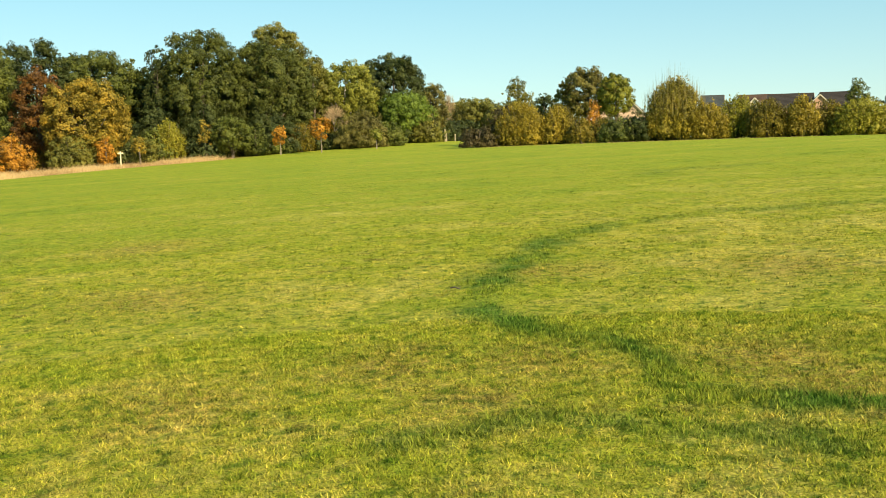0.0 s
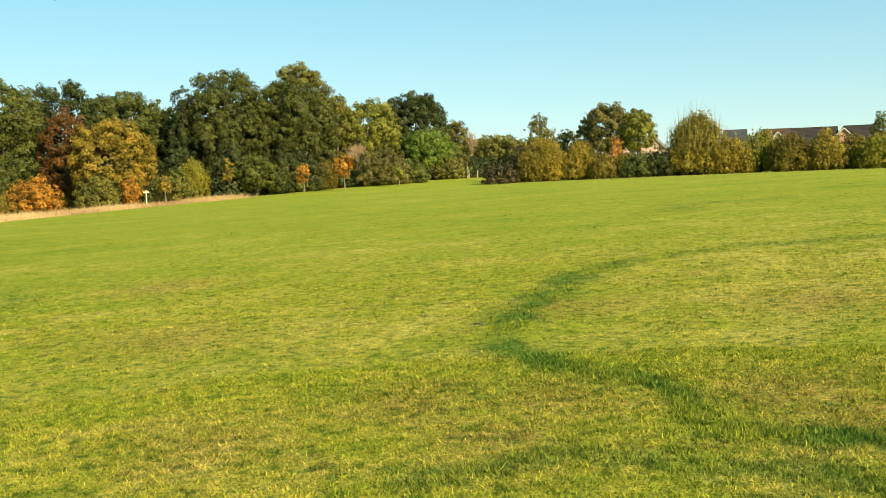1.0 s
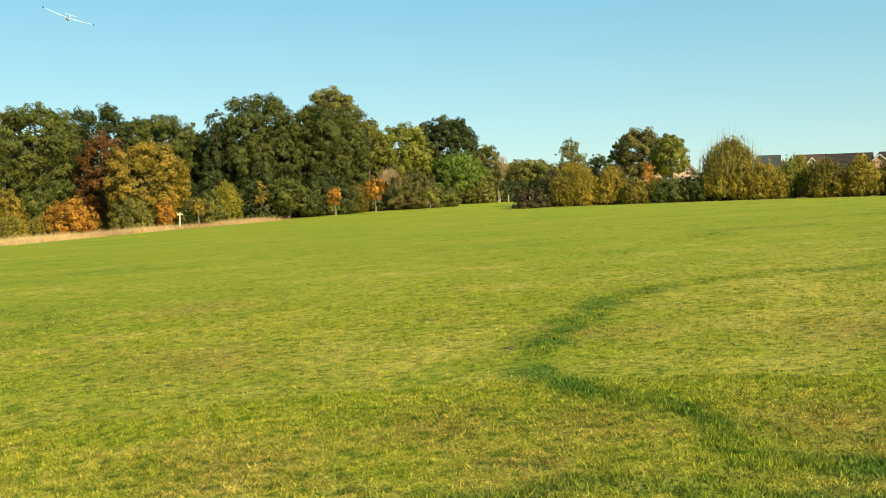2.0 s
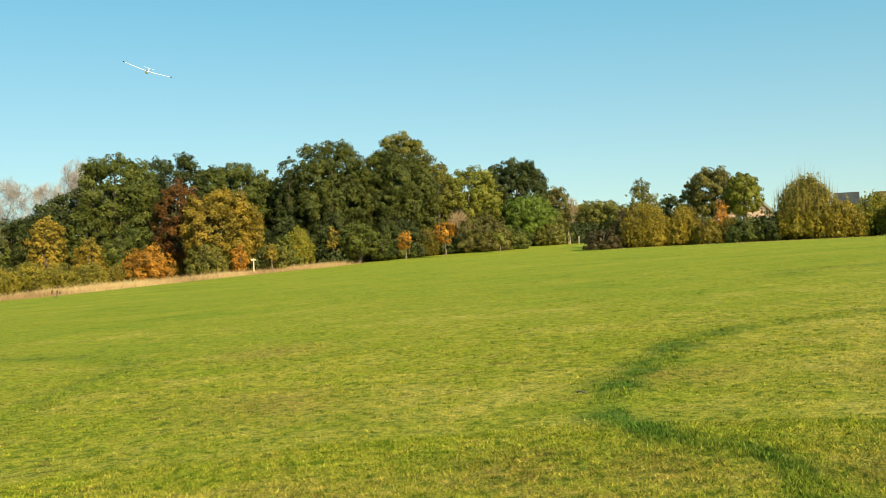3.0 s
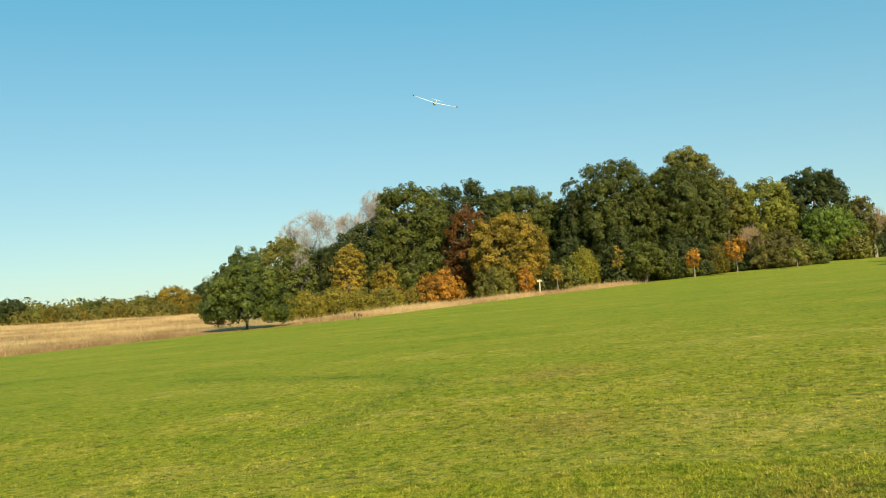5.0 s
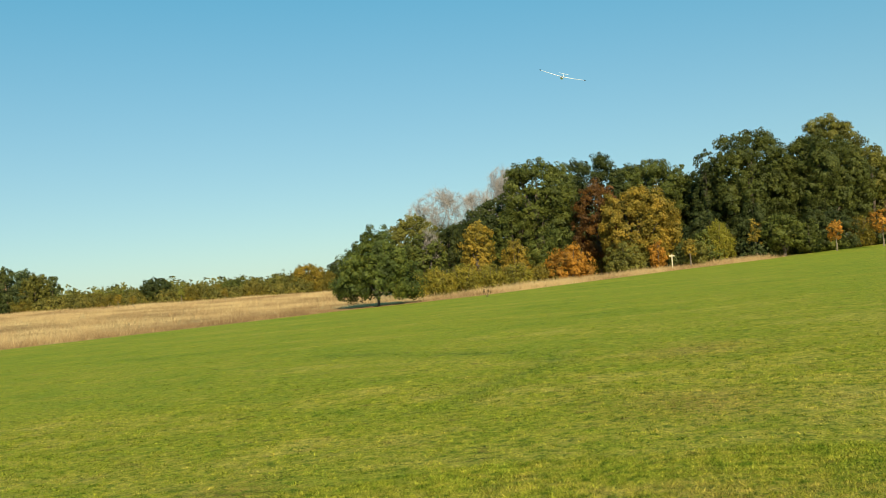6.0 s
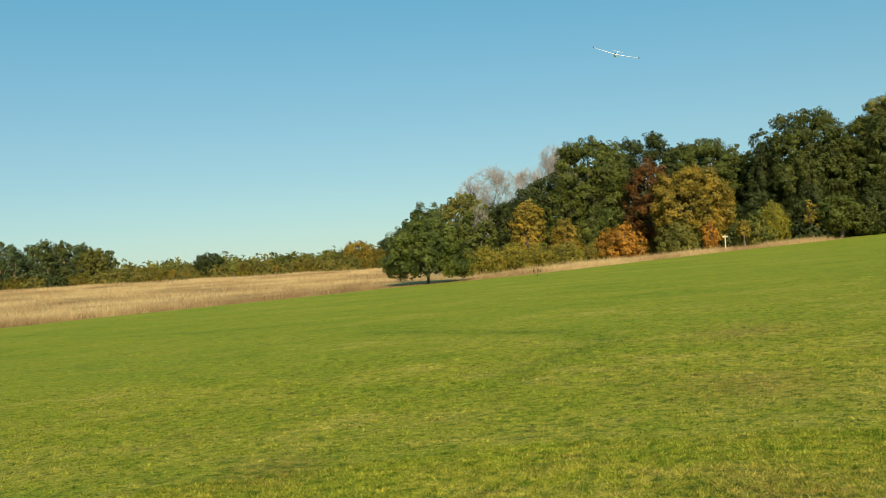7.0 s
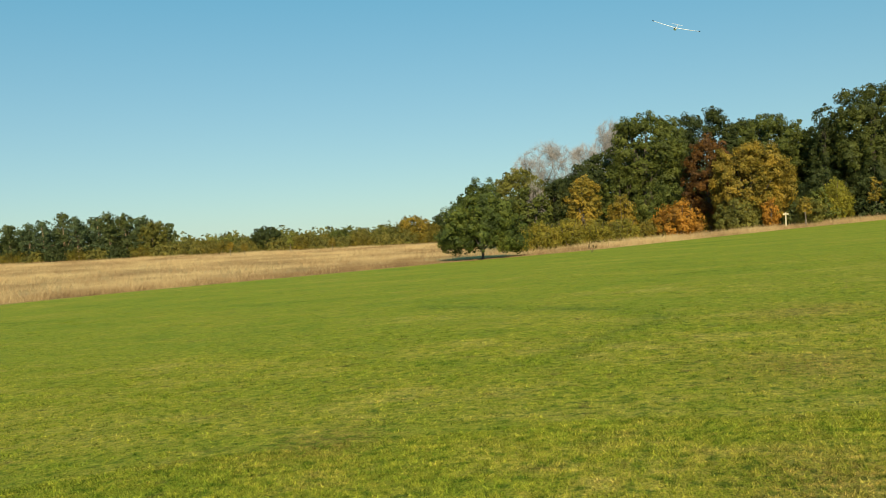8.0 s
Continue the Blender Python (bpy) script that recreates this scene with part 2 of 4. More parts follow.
def ground_material():
    mat, n, l, b = material("mown_turf", 0.95)
    b.inputs["Specular IOR Level"].default_value = 0.05
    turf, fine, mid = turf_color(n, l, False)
    pos = n.new("ShaderNodeNewGeometry").outputs["Position"]
    st = noise_of(n, l, 0.35, 5, 0.65, pos)
    straw = ramp(n, [(0.35, (0.38, 0.24, 0.095)), (0.65, (0.54, 0.36, 0.145))])
    l.new(st.outputs["Fac"], straw.inputs[0])
    at = n.new("ShaderNodeAttribute")
    at.attribute_name = "straw"
    l.new(mixed(n, l, at.outputs["Fac"], turf, straw.outputs[0]), b.inputs["Base Color"])
    bp = n.new("ShaderNodeBump")
    bp.inputs["Strength"].default_value, bp.inputs["Distance"].default_value = 0.9, 0.06
    hs = n.new("ShaderNodeMath")
    hs.operation = 'ADD'
    l.new(fine.outputs["Fac"], hs.inputs[0])
    l.new(mid.outputs["Fac"], hs.inputs[1])
    l.new(hs.outputs[0], bp.inputs["Height"])
    l.new(bp.outputs[0], b.inputs["Normal"])
    return mat


def blade_material(straw=False):
    mat, n, l, b = material("dry_grass" if straw else "grass_blades", 0.8)
    b.inputs["Specular IOR Level"].default_value = 0.05
    if straw:
        at = n.new("ShaderNodeAttribute")
        at.attribute_name = "tone"
        r = ramp(n, [(0.05, (0.28, 0.172, 0.080)), (0.5, (0.55, 0.362, 0.165)), (0.95, (0.72, 0.52, 0.25))])
        l.new(at.outputs["Fac"], r.inputs[0])
        col = r.outputs[0]
    else:
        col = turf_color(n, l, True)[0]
    l.new(col, b.inputs["Base Color"])
    tr = n.new("ShaderNodeBsdfTranslucent")
    l.new(col, tr.inputs["Color"])
    ms = n.new("ShaderNodeMixShader")
    ms.inputs[0].default_value = 0.3
    l.new(b.outputs[0], ms.inputs[1])
    l.new(tr.outputs[0], ms.inputs[2])
    l.new(ms.outputs[0], n["Material Output"].inputs["Surface"])
    return mat


# ---- the lie of the land ----
def ground_z(x, y):
    x, y = np.asarray(x, float), np.asarray(y, float)
    z = 1.75 * np.tanh(0.043 * x / 1.75)
    return z + 0.7 * np.exp(-((x - 38) / 22) ** 2) * np.clip((y - 85) / 45, 0, 1) ** 1.5


def lumps(x, y):
    """Small unevenness of the turf."""
    return 0.012 * (np.sin(1.7 * x + 1.3 * np.sin(0.9 * y)) * np.sin(1.5 * y + np.sin(1.1 * x)) + 0.6 * np.sin(2.9 * x - 2.3 * y)) * np.clip(1.5 - np.hypot(x, y) / 60, 0, 1)


def near_line(pts, x, y):
    """Distance from (x, y) to a line of points."""
    best = np.full(np.shape(x), 1e9)
    for (ax, ay), (bx, by) in zip(pts, pts[1:]):
        dx, dy = bx - ax, by - ay
        u = np.clip(((x - ax) * dx + (y - ay) * dy) / (dx * dx + dy * dy), 0, 1)
        best = np.minimum(best, np.hypot(x - ax - u * dx, y - ay - u * dy))
    return best


RING = [(14.5, 12.8), (9.97, 14.4), (8.65, 14.2), (7.4, 13.8), (6.4, 13.3), (5.4, 12.1), (4.7, 11.0), (3.97, 10.2), (3.44, 9.2), (3.2, 8.3),
        (3.2, 7.4), (3.3, 6.8), (3.5, 6.4), (3.5, 6.0), (3.35, 5.5), (3.3, 5.05), (3.45, 4.85), (3.6, 4.6), (4.2, 4.1)]
BRANCH = [(1.4, 4.95), (2.0, 5.05), (2.3, 4.9), (2.6, 4.7), (2.8, 4.4), (3.0, 4.25), (3.2, 4.0), (3.3, 3.7)]
FAR_STREAK = [(14.8, 25.0), (16.5, 27.6), (18.1, 27.0), (19.7, 27.3)]
LEFT_ARC = [(-2.9, 12.3), (-2.5, 14.2), (-2.15, 15.6), (-1.85, 16.7), (-2.0, 17.7), (-2.9, 19.7), (-4.3, 20.8), (-5.9, 22.0), (-8.5, 24.0)]
EDGE = [(-52, -60), (-43, 20), (-38.7, 41.5), (-36.3, 49), (-31.8, 56), (-27.9, 61), (-23.3, 68.3), (-18.4, 71.2), (-13, 75.5), (-7.8, 84.5), (0.6, 97), (12, 107), (24, 113.5), (40, 118)]

WORN = [(4.0, 5.55), (4.2, 5.6), (4.1, 4.8), (2.0, 5.55), (2.8, 6.4), (6.8, 8.7), (4.55, 10.2), (1.85, 6.7), (0.3, 6.5), (-3.7, 7.7), (0.5, 17.2), (0.3, 11.2)]


def wornness(x, y):
    v = np.zeros(np.shape(x))
    for i, (px, py) in enumerate(WORN):
        d = np.hypot(x - px, (y - py) * 0.8)
        v = np.maximum(v, np.exp(-(d / (0.3 + 0.045 * math.hypot(px, py) * (0.6 + 0.2 * (i % 3)))) ** 2))
    return v


def lushness(x, y):
    r = np.hypot(x, y)
    wob = 1 + 0.28 * np.sin(3.3 * x + 2.1 * y) + 0.22 * np.sin(6.7 * x - 5.3 * y + 1.0)
    v = np.exp(-(near_line(RING, x, y) / ((0.085 + 0.018 * r) * wob)) ** 4) * np.clip(1.75 - r / 16, 0.35, 1)
    v = np.maximum(v, 0.7 * np.exp(-(near_line(BRANCH, x, y) / (0.2 * wob)) ** 4))
    v = np.maximum(v, 0.6 * np.exp(-(near_line(FAR_STREAK, x, y) / 0.7) ** 2))
    return np.maximum(v, 0.6 * np.exp(-(near_line(LEFT_ARC, x, y) / 0.45) ** 2))


def dryness(x, y):
    """How far the summer drought still shows in the turf: most round the ring."""
    return np.exp(-(np.hypot(x - 6.0, y - 9.0) / 16.0) ** 2)


def past_edge(x, y):
    """Metres beyond the edge of the mown turf (negative on the turf)."""
    ex, ey = np.array([p[0] for p in EDGE]), np.array([p[1] for p in EDGE])
    side = np.where(y < ey[-1], np.interp(y, ey, ex) - x, 50.0)
    d = near_line(EDGE, x, y)
    return np.where(side > 0, d, -d)


def raw_mesh(name, verts, faces, mat, attrs=(), smooth=False):
    """verts: n x 3; faces: m x k of one size k."""
    me = bpy.data.meshes.new(name)
    verts, faces = np.asarray(verts, np.float32), np.asarray(faces, np.int32)
    m, k = faces.shape
    me.vertices.add(len(verts))
    me.vertices.foreach_set("co", verts.ravel())
    me.loops.add(m * k)
    me.loops.foreach_set("vertex_index", faces.ravel())
    me.polygons.add(m)
    me.polygons.foreach_set("loop_start", np.arange(0, m * k, k, dtype=np.int32))
    for key, values in attrs:
        me.attributes.new(key, 'FLOAT', 'POINT').data.foreach_set("value", np.asarray(values, np.float32))
    me.update(calc_edges=True)
    me.validate()
    if smooth:
        me.polygons.foreach_set("use_smooth", np.ones(m, bool))
    me.materials.append(mat)
    return me


def axis_lines(lo, hi, step, reach, grow=1.16):
    mid = list(np.arange(lo, hi + step / 2, step))
    up, s = [], step
    while (up[-1] if up else hi) < reach:
        s *= grow
        up.append((up[-1] if up else hi) + s)
    down, s = [], step
    while (down[-1] if down else lo) > -reach:
        s *= grow
        down.append((down[-1] if down else lo) - s)
    return np.array(down[::-1] + mid + up)


def build_ground():
    xs, ys = axis_lines(-12, 20, 0.25, 2600), axis_lines(1, 30, 0.25, 2600)
    # finer lines along the edge of the mown turf
    xs = np.unique(np.concatenate([xs, np.arange(-60, 45, 1.5)]).round(3))
    ys = np.unique(np.concatenate([ys, np.arange(30, 130, 1.5)]).round(3))
    gx, gy = np.meshgrid(xs, ys)
    z = ground_z(gx, gy)
    z = z + lumps(gx, gy)
    v = np.stack([gx.ravel(), gy.ravel(), z.ravel()], 1)
    nx, ny = len(xs), len(ys)
    i = np.arange(nx * ny).reshape(ny, nx)
    f = np.stack([i[:-1, :-1].ravel(), i[:-1, 1:].ravel(), i[1:, 1:].ravel(), i[1:, :-1].ravel()], 1)
    past = past_edge(gx.ravel(), gy.ravel())
    straw = np.clip(past / 1.5 + 0.5, 0, 1) * np.clip((240 - np.hypot(gx.ravel(), gy.ravel())) / 20, 0, 1) * np.clip((16 - gx.ravel()) / 8, 0, 1)
    me = raw_mesh("ground", v, f, ground_material(), (("lush", lushness(gx.ravel(), gy.ravel())), ("dry", dryness(gx.ravel(), gy.ravel())), ("worn", wornness(gx.ravel(), gy.ravel())), ("straw", straw)), True)
    return tagged(new("ground", me), "mown sloping meadow turf with straw patches and dark lush streaks", "ground", kind="structure")


def blades(x, y, h, w, lean, rng):
    """Thin leaning grass blades, each a narrow triangle; returns verts and faces."""
    n = len(x)
    a = rng.uniform(0, 2 * np.pi, n)
    side = np.stack([np.cos(a), np.sin(a), np.zeros(n)], 1) * (w[:, None] / 2)
    b = rng.uniform(0, 2 * np.pi, n)
    tip = np.stack([np.cos(b) * lean * h, np.sin(b) * lean * h, h], 1)
    base = np.stack([x, y, ground_z(x, y) + lumps(x, y) - 0.006], 1)
    v = np.stack([base - side, base + side, base + tip], 1).reshape(-1, 3)
    return v, np.arange(n * 3).reshape(n, 3)


def build_grass():
    """Mown grass before the camera: fine and thick close by, in coarser tufts further out."""
    rng = np.random.default_rng(5)
    xs, ys, hs, ts = [], [], [], []
    for near, far, count in ((3.6, 8.5, 37000), (8.5, 17.0, 26000), (17.0, 42.0, 15000), (42.0, 105.0, 7000)):
        # tufts of a dozen blades, wider ones further out
        u = rng.uniform(0, 1, count) ** (1.2 if near < 5 else 1.0 if near < 15 else 1.45)
        d = np.sqrt(near ** 2 + u * (far ** 2 - near ** 2))
        d *= np.exp(np.clip(rng.normal(0, 0.16, count), -0.4, 0.4)) if near > 5 else 1.0
        a = np.radians(rng.uniform(-50, 50, count))
        g = np.clip(d / 8.0, 0.8, 9) * rng.uniform(0.7, 1.6, count)
        per = 11
        xs.append(np.repeat(d * np.sin(a), per) + rng.normal(0, 1, count * per) * np.repeat(0.024 * g, per))
        ys.append(np.repeat(d * np.cos(a), per) + rng.normal(0, 1, count * per) * np.repeat(0.030 * g, per))
        hs.append(np.repeat(np.clip(rng.normal(1.0, 0.28, count), 0.5, 1.8), per))
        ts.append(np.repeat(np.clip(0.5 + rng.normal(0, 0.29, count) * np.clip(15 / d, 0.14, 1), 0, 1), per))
    x, y, tuft, tone = np.concatenate(xs), np.concatenate(ys), np.concatenate(hs), np.concatenate(ts)
    ok = past_edge(x, y) < 0.3
    x, y, tuft, tone = x[ok], y[ok], tuft[ok], tone[ok]
    r = np.hypot(x, y)
    n = len(x)
    tone = np.clip(tone + rng.normal(0, 0.20, n) * np.clip(16 / r, 0.15, 1), 0, 1)
    lush = lushness(x, y)
    h = rng.uniform(0.010, 0.027, n) * (1 + 0.5 * lush) * tuft * np.clip(1.1 - r / 90, 0.5, 1.0)
    w = rng.uniform(0.6, 1.4, n) * (0.0042 + 0.00085 * r)
    lean = rng.uniform(0.1, 1.7, n) * (1 - 0.35 * lush)
    v, f = blades(x, y, h, w, lean, rng)
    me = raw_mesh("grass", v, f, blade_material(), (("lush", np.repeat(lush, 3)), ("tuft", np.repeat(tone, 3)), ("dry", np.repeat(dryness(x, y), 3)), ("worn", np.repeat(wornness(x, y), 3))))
    return tagged(new("grass", me), "short mown grass blades on the meadow", "grass", kind="stuff")


def build_dry_grass():
    """Tall straw-coloured grass on the field past the mown edge."""
    rng = np.random.default_rng(8)
    # tussocks, each with its own tone and height
    n = 16000
    y = 25 + 195 * rng.uniform(0, 1, n) ** 1.35
    x = rng.uniform(-175, 12, n)
    past = past_edge(x, y)
    open_field = (x < -0.30 * y) | (past < 5.0) | ((x < -0.10 * y) & (y < 90))
    az = np.degrees(np.arctan2(x, y))
    ok = (past > 0.2) & open_field & (az > -52) & (y < 215) & ((x < 3) | (past < 2.5))
    x, y = x[ok], y[ok]
    # a closer row of tussocks along the edge
    m = 3400
    u = rng.uniform(0, 1, m)
    ex, ey = np.array([p[0] for p in EDGE[1:12]]), np.array([p[1] for p in EDGE[1:12]])
    seg = np.concatenate([[0], np.cumsum(np.hypot(np.diff(ex), np.diff(ey)))])
    depth = rng.uniform(0.1, 4.0, m)
    x = np.concatenate([x, np.interp(u * seg[-1], seg, ex) - depth * 0.72])
    y = np.concatenate([y, np.interp(u * seg[-1], seg, ey) + depth * 0.69])
    drift = 0.5 + 0.4 * np.sin(0.21 * x + 1.7 * np.sin(0.13 * y)) * np.sin(0.17 * y + np.sin(0.11 * x))
    tone = np.clip(0.5 + 1.15 * (drift - 0.5) + rng.normal(0, 0.24, len(x)), 0, 1)
    tall = np.clip(0.85 + 0.5 * (drift - 0.5) + rng.normal(0, 0.24, len(x)), 0.3, 1.6)
    # the strip along the wood is taller and bleached
    strip = (np.arange(len(x)) >= len(x) - m) & (y > 78)
    tall, tone = np.where(strip, tall * 1.1, tall), np.where(strip, np.clip(tone + 0.2, 0, 1), tone)
    per = 27
    r = np.repeat(np.hypot(x, y), per)
    spread = 0.28 + r / 320
    x, y = np.repeat(x, per) + rng.normal(0, 1, len(r)) * spread, np.repeat(y, per) + rng.normal(0, 1, len(r)) * spread
    tone, h = np.repeat(tone, per) + rng.normal(0, 0.05, len(r)), np.repeat(tall, per) * rng.uniform(0.16, 0.56, len(r))
    ok = past_edge(x, y) > -0.15
    x, y, tone, h = x[ok], y[ok], tone[ok], h[ok]
    # kept short round the lone oak, so that blades don't hide its shadow
    ox, oy = x + 20.9, y - 71.7
    h *= 1 - 0.86 * np.exp(-(ox / 4.0) ** 4 - (np.where(oy > 0, oy / 9.0, oy / 5.0)) ** 4)
    # a low fringe at the foot of the bush row
    q = 1300
    u = rng.uniform(0, 1, q)
    x, y = np.concatenate([x, 34 + 38 * u + rng.normal(0, 0.5, q)]), np.concatenate([y, 90.3 - 20.5 * u + rng.normal(0, 0.3, q) - 0.8])
    h, tone = np.concatenate([h, rng.uniform(0.03, 0.12, q)]), np.concatenate([tone, rng.uniform(0.3, 0.7, q)])
    v, f = blades(x, y, h, rng.uniform(0.011, 0.024, len(x)) * (0.6 + np.hypot(x, y) / 90), rng.uniform(0.2, 1.1, len(x)), rng)
    me = raw_mesh("dry_grass", v, f, blade_material(True), (("tone", np.repeat(tone, 3)),))
    return tagged(new("dry_grass", me), "tall dry straw-coloured grass on the unmown field", "dry grass", kind="stuff")


build_ground()
build_grass()
build_dry_grass()


# ---- trees ----
def part(name, me, parent, label=""):
    ob = new(name, me)
    ob.parent = parent
    return tagged(ob, label)


def thing(name, x, y, label, category, group=""):
    ob = new(name)
    ob.empty_display_size = 0.3
    ob.location = (x, y, float(ground_z(x, y)))
    return tagged(ob, label, category, group)


def tube_data(points, radii, sides=7):
    """A tapered tube through points; verts and quads."""
    v, f = [], []
    for i, (p, r) in enumerate(zip(points, radii)):
        p = Vector(p)
        a = Vector(points[max(0, i - 1)])
        b = Vector(points[min(len(points) - 1, i + 1)])
        q = (b - a).to_track_quat('Z', 'Y')
        for s in range(sides):
            t = 2 * math.pi * s / sides
            v.append(p + q @ Vector((math.cos(t) * r, math.sin(t) * r, 0)))
    for i in range(len(points) - 1):
        for s in range(sides):
            t = (s + 1) % sides
            f.append((i * sides + s, i * sides + t, (i + 1) * sides + t, (i + 1) * sides + s))
    return v, f


def tube(name, points, radii, mat, sides=7):
    v, f = tube_data(points, radii, sides)
    return raw_mesh(name, [tuple(p) for p in v], f, mat, smooth=True)


def leaf_cloud(lobes, leaf, rng, density=1.6, droop=0.0, ragged=0.14, clump=0.36):
    """Leaf sprays over the outsides of lobes (x, y, z, rx, rz): each lobe carries tufts, each tuft many small three-cornered leaves; verts and triangles."""
    L = np.array(lobes, float)
    mid, way, rad, own = [], [], [], []
    for i, (cx, cy, cz, rx, rz) in enumerate(L):
        c = min(clump, 0.5 * rx)
        k = max(5, int(4 * math.pi * (2 * rx * rz + rx * rx) / 3 * 0.62 / (math.pi * c * c)))
        d = rng.normal(size=(k, 3))
        d /= np.linalg.norm(d, axis=1)[:, None]
        r = rng.uniform(0.62, 1.0, k) + np.minimum(rng.exponential(ragged, k), 2.5 * ragged) * (0.3 + 0.7 * (d[:, 2] > -0.2))
        mid.append(L[i, :3] + d * r[:, None] * np.array([rx, rx, rz]))
        way.append(d)
        rad.append(c * rng.uniform(0.45, 1.45, k))
        own.append(np.full(k, i))
    mid, way, rad, own = np.concatenate(mid), np.concatenate(way), np.concatenate(rad), np.concatenate(own)
    keep = (mid[:, 2] > 0.1) & (rng.uniform(0, 1, len(mid)) > 0.12)
    for i in range(len(L)):
        q = (mid - L[i, :3]) / np.array([L[i, 3], L[i, 3], L[i, 4]])
        keep &= ((q * q).sum(1) > 0.52) | (own == i)
    mid, way, rad = mid[keep], way[keep], rad[keep]
    # the side turned away from the meadow carries fewer, larger leaves
    back = mid[:, 1] > 0.16 * float(np.ptp(L[:, 1])) + float(np.median(L[:, 1])) + 0.2
    coarse = np.where(back, 2.0, 1.0)
    n = np.maximum(4, density / 1.6 * 0.66 * 2 * math.pi * rad ** 2 / (0.41 * (leaf * coarse) ** 2)).astype(int)
    own = np.repeat(np.arange(len(mid)), n)
    # loose sprays, drawn out along each tuft's own slant
    slant = rng.normal(size=mid.shape) * np.array([1, 1, 0.55]) + 0.5 * way
    slant /= np.linalg.norm(slant, axis=1)[:, None]
    e = rng.normal(size=(len(own), 3)) * 0.50 + 0.35 * way[own] + slant[own] * rng.normal(0, 0.62, len(own))[:, None]
    e[:, 2] -= droop
    e /= np.maximum(1.0, np.linalg.norm(e, axis=1) / 1.1)[:, None]
    pos = mid[own] + e * rad[own][:, None]
    nor = 0.60 * e + 0.62 * way[own] + rng.normal(scale=0.36, size=e.shape)
    size = leaf * coarse[own] * rng.uniform(0.6, 1.4, len(own))
    # coarser inner foliage that closes each lobe
    for i, (cx, cy, cz, rx, rz) in enumerate(L):
        m = min(46, int(20 * rx * rx) + 6)
        d = rng.normal(size=(m, 3))
        d /= np.linalg.norm(d, axis=1)[:, None]
        pos = np.concatenate([pos, L[i, :3] + d * rng.uniform(0.15, 0.5, (m, 1)) * np.array([rx, rx, rz])])
        nor, size = np.concatenate([nor, d]), np.concatenate([size, np.full(m, min(0.5 * rx, 0.5))])
    ok = pos[:, 2] > 0.04
    pos, nor, size = pos[ok], nor[ok], size[ok][:, None]
    nor /= np.linalg.norm(nor, axis=1)[:, None]
    t = rng.normal(size=pos.shape)
    t -= nor * (t * nor).sum(1)[:, None]
    t /= np.linalg.norm(t, axis=1)[:, None]
    b = np.cross(nor, t)
    v = np.stack([pos - t * size * 0.5 - b * size * 0.37, pos - t * size * 0.5 + b * size * 0.37, pos + t * size * 0.6], 1)
    return v.reshape(-1, 3), np.arange(len(pos) * 3).reshape(-1, 3)


def crown_lobes(h, w, clear, rng, count, shoulder=0.6):
    """Lobes that fill a broad-shouldered crown: a few great boughs, and many small lobes over them that break the outline."""
    z0, z1 = h * clear, h
    hc, zc = z1 - z0, z0 + (z1 - z0) * 0.48
    lobes = [(0, 0, zc, w * 0.43, hc * 0.44)]
    lean = rng.uniform(0, 6.28)
    for i in range(count):
        u = (i + 0.5) / count
        el = math.asin(1 - 1.9 * u)
        a = i * 2.39996 + rng.uniform(-0.5, 0.5)
        rx = w * rng.uniform(0.06, 0.145)
        rz = rx * rng.uniform(0.6, 0.95)
        out = rng.uniform(0.86, 1.03) + 0.05 * math.sin(2 * a + lean) + 0.04 * math.sin(3 * a + 5 * el + lean)
        ring = max(0.0, math.cos(el)) ** shoulder
        px = math.cos(a) * ring * (w / 2 - rx) * out
        py = math.sin(a) * ring * (w / 2 - rx) * out
        pz = zc + math.sin(el) * (hc * (0.52 if el > 0 else 0.48) - rz) * min(1.0, out)
        lobes.append((px, py, pz, rx, rz))
        # a smaller lobe on its outside
        q = rng.uniform(0.4, 0.65)
        lobes.append((px + math.cos(a) * rx * 0.55, py + math.sin(a) * rx * 0.55, pz + rz * rng.uniform(0.0, 0.6), rx * q, rz * q))
    lobes.append((rng.uniform(-.08, .08) * w, 0, z1 - w * 0.1, w * 0.13, w * 0.1))
    return lobes


def add_limbs(ob, lobes, h, clear, radius, rng, mat, count=5):
    for i in range(count):
        cx, cy, cz, rx, rz = lobes[1 + int(rng.integers(0, len(lobes) - 1))]
        start = h * max(0.12, clear) * rng.uniform(0.6, 1.3)
        start = min(start, cz * 0.8)
        p = [(0, 0, start), (cx * 0.3, cy * 0.3, start + (cz - start) * 0.45), (cx * 0.85, cy * 0.85, cz * 0.97)]
        part("limb", tube("limb", p, (radius * 0.5, radius * 0.32, radius * 0.1), mat, 6), ob)


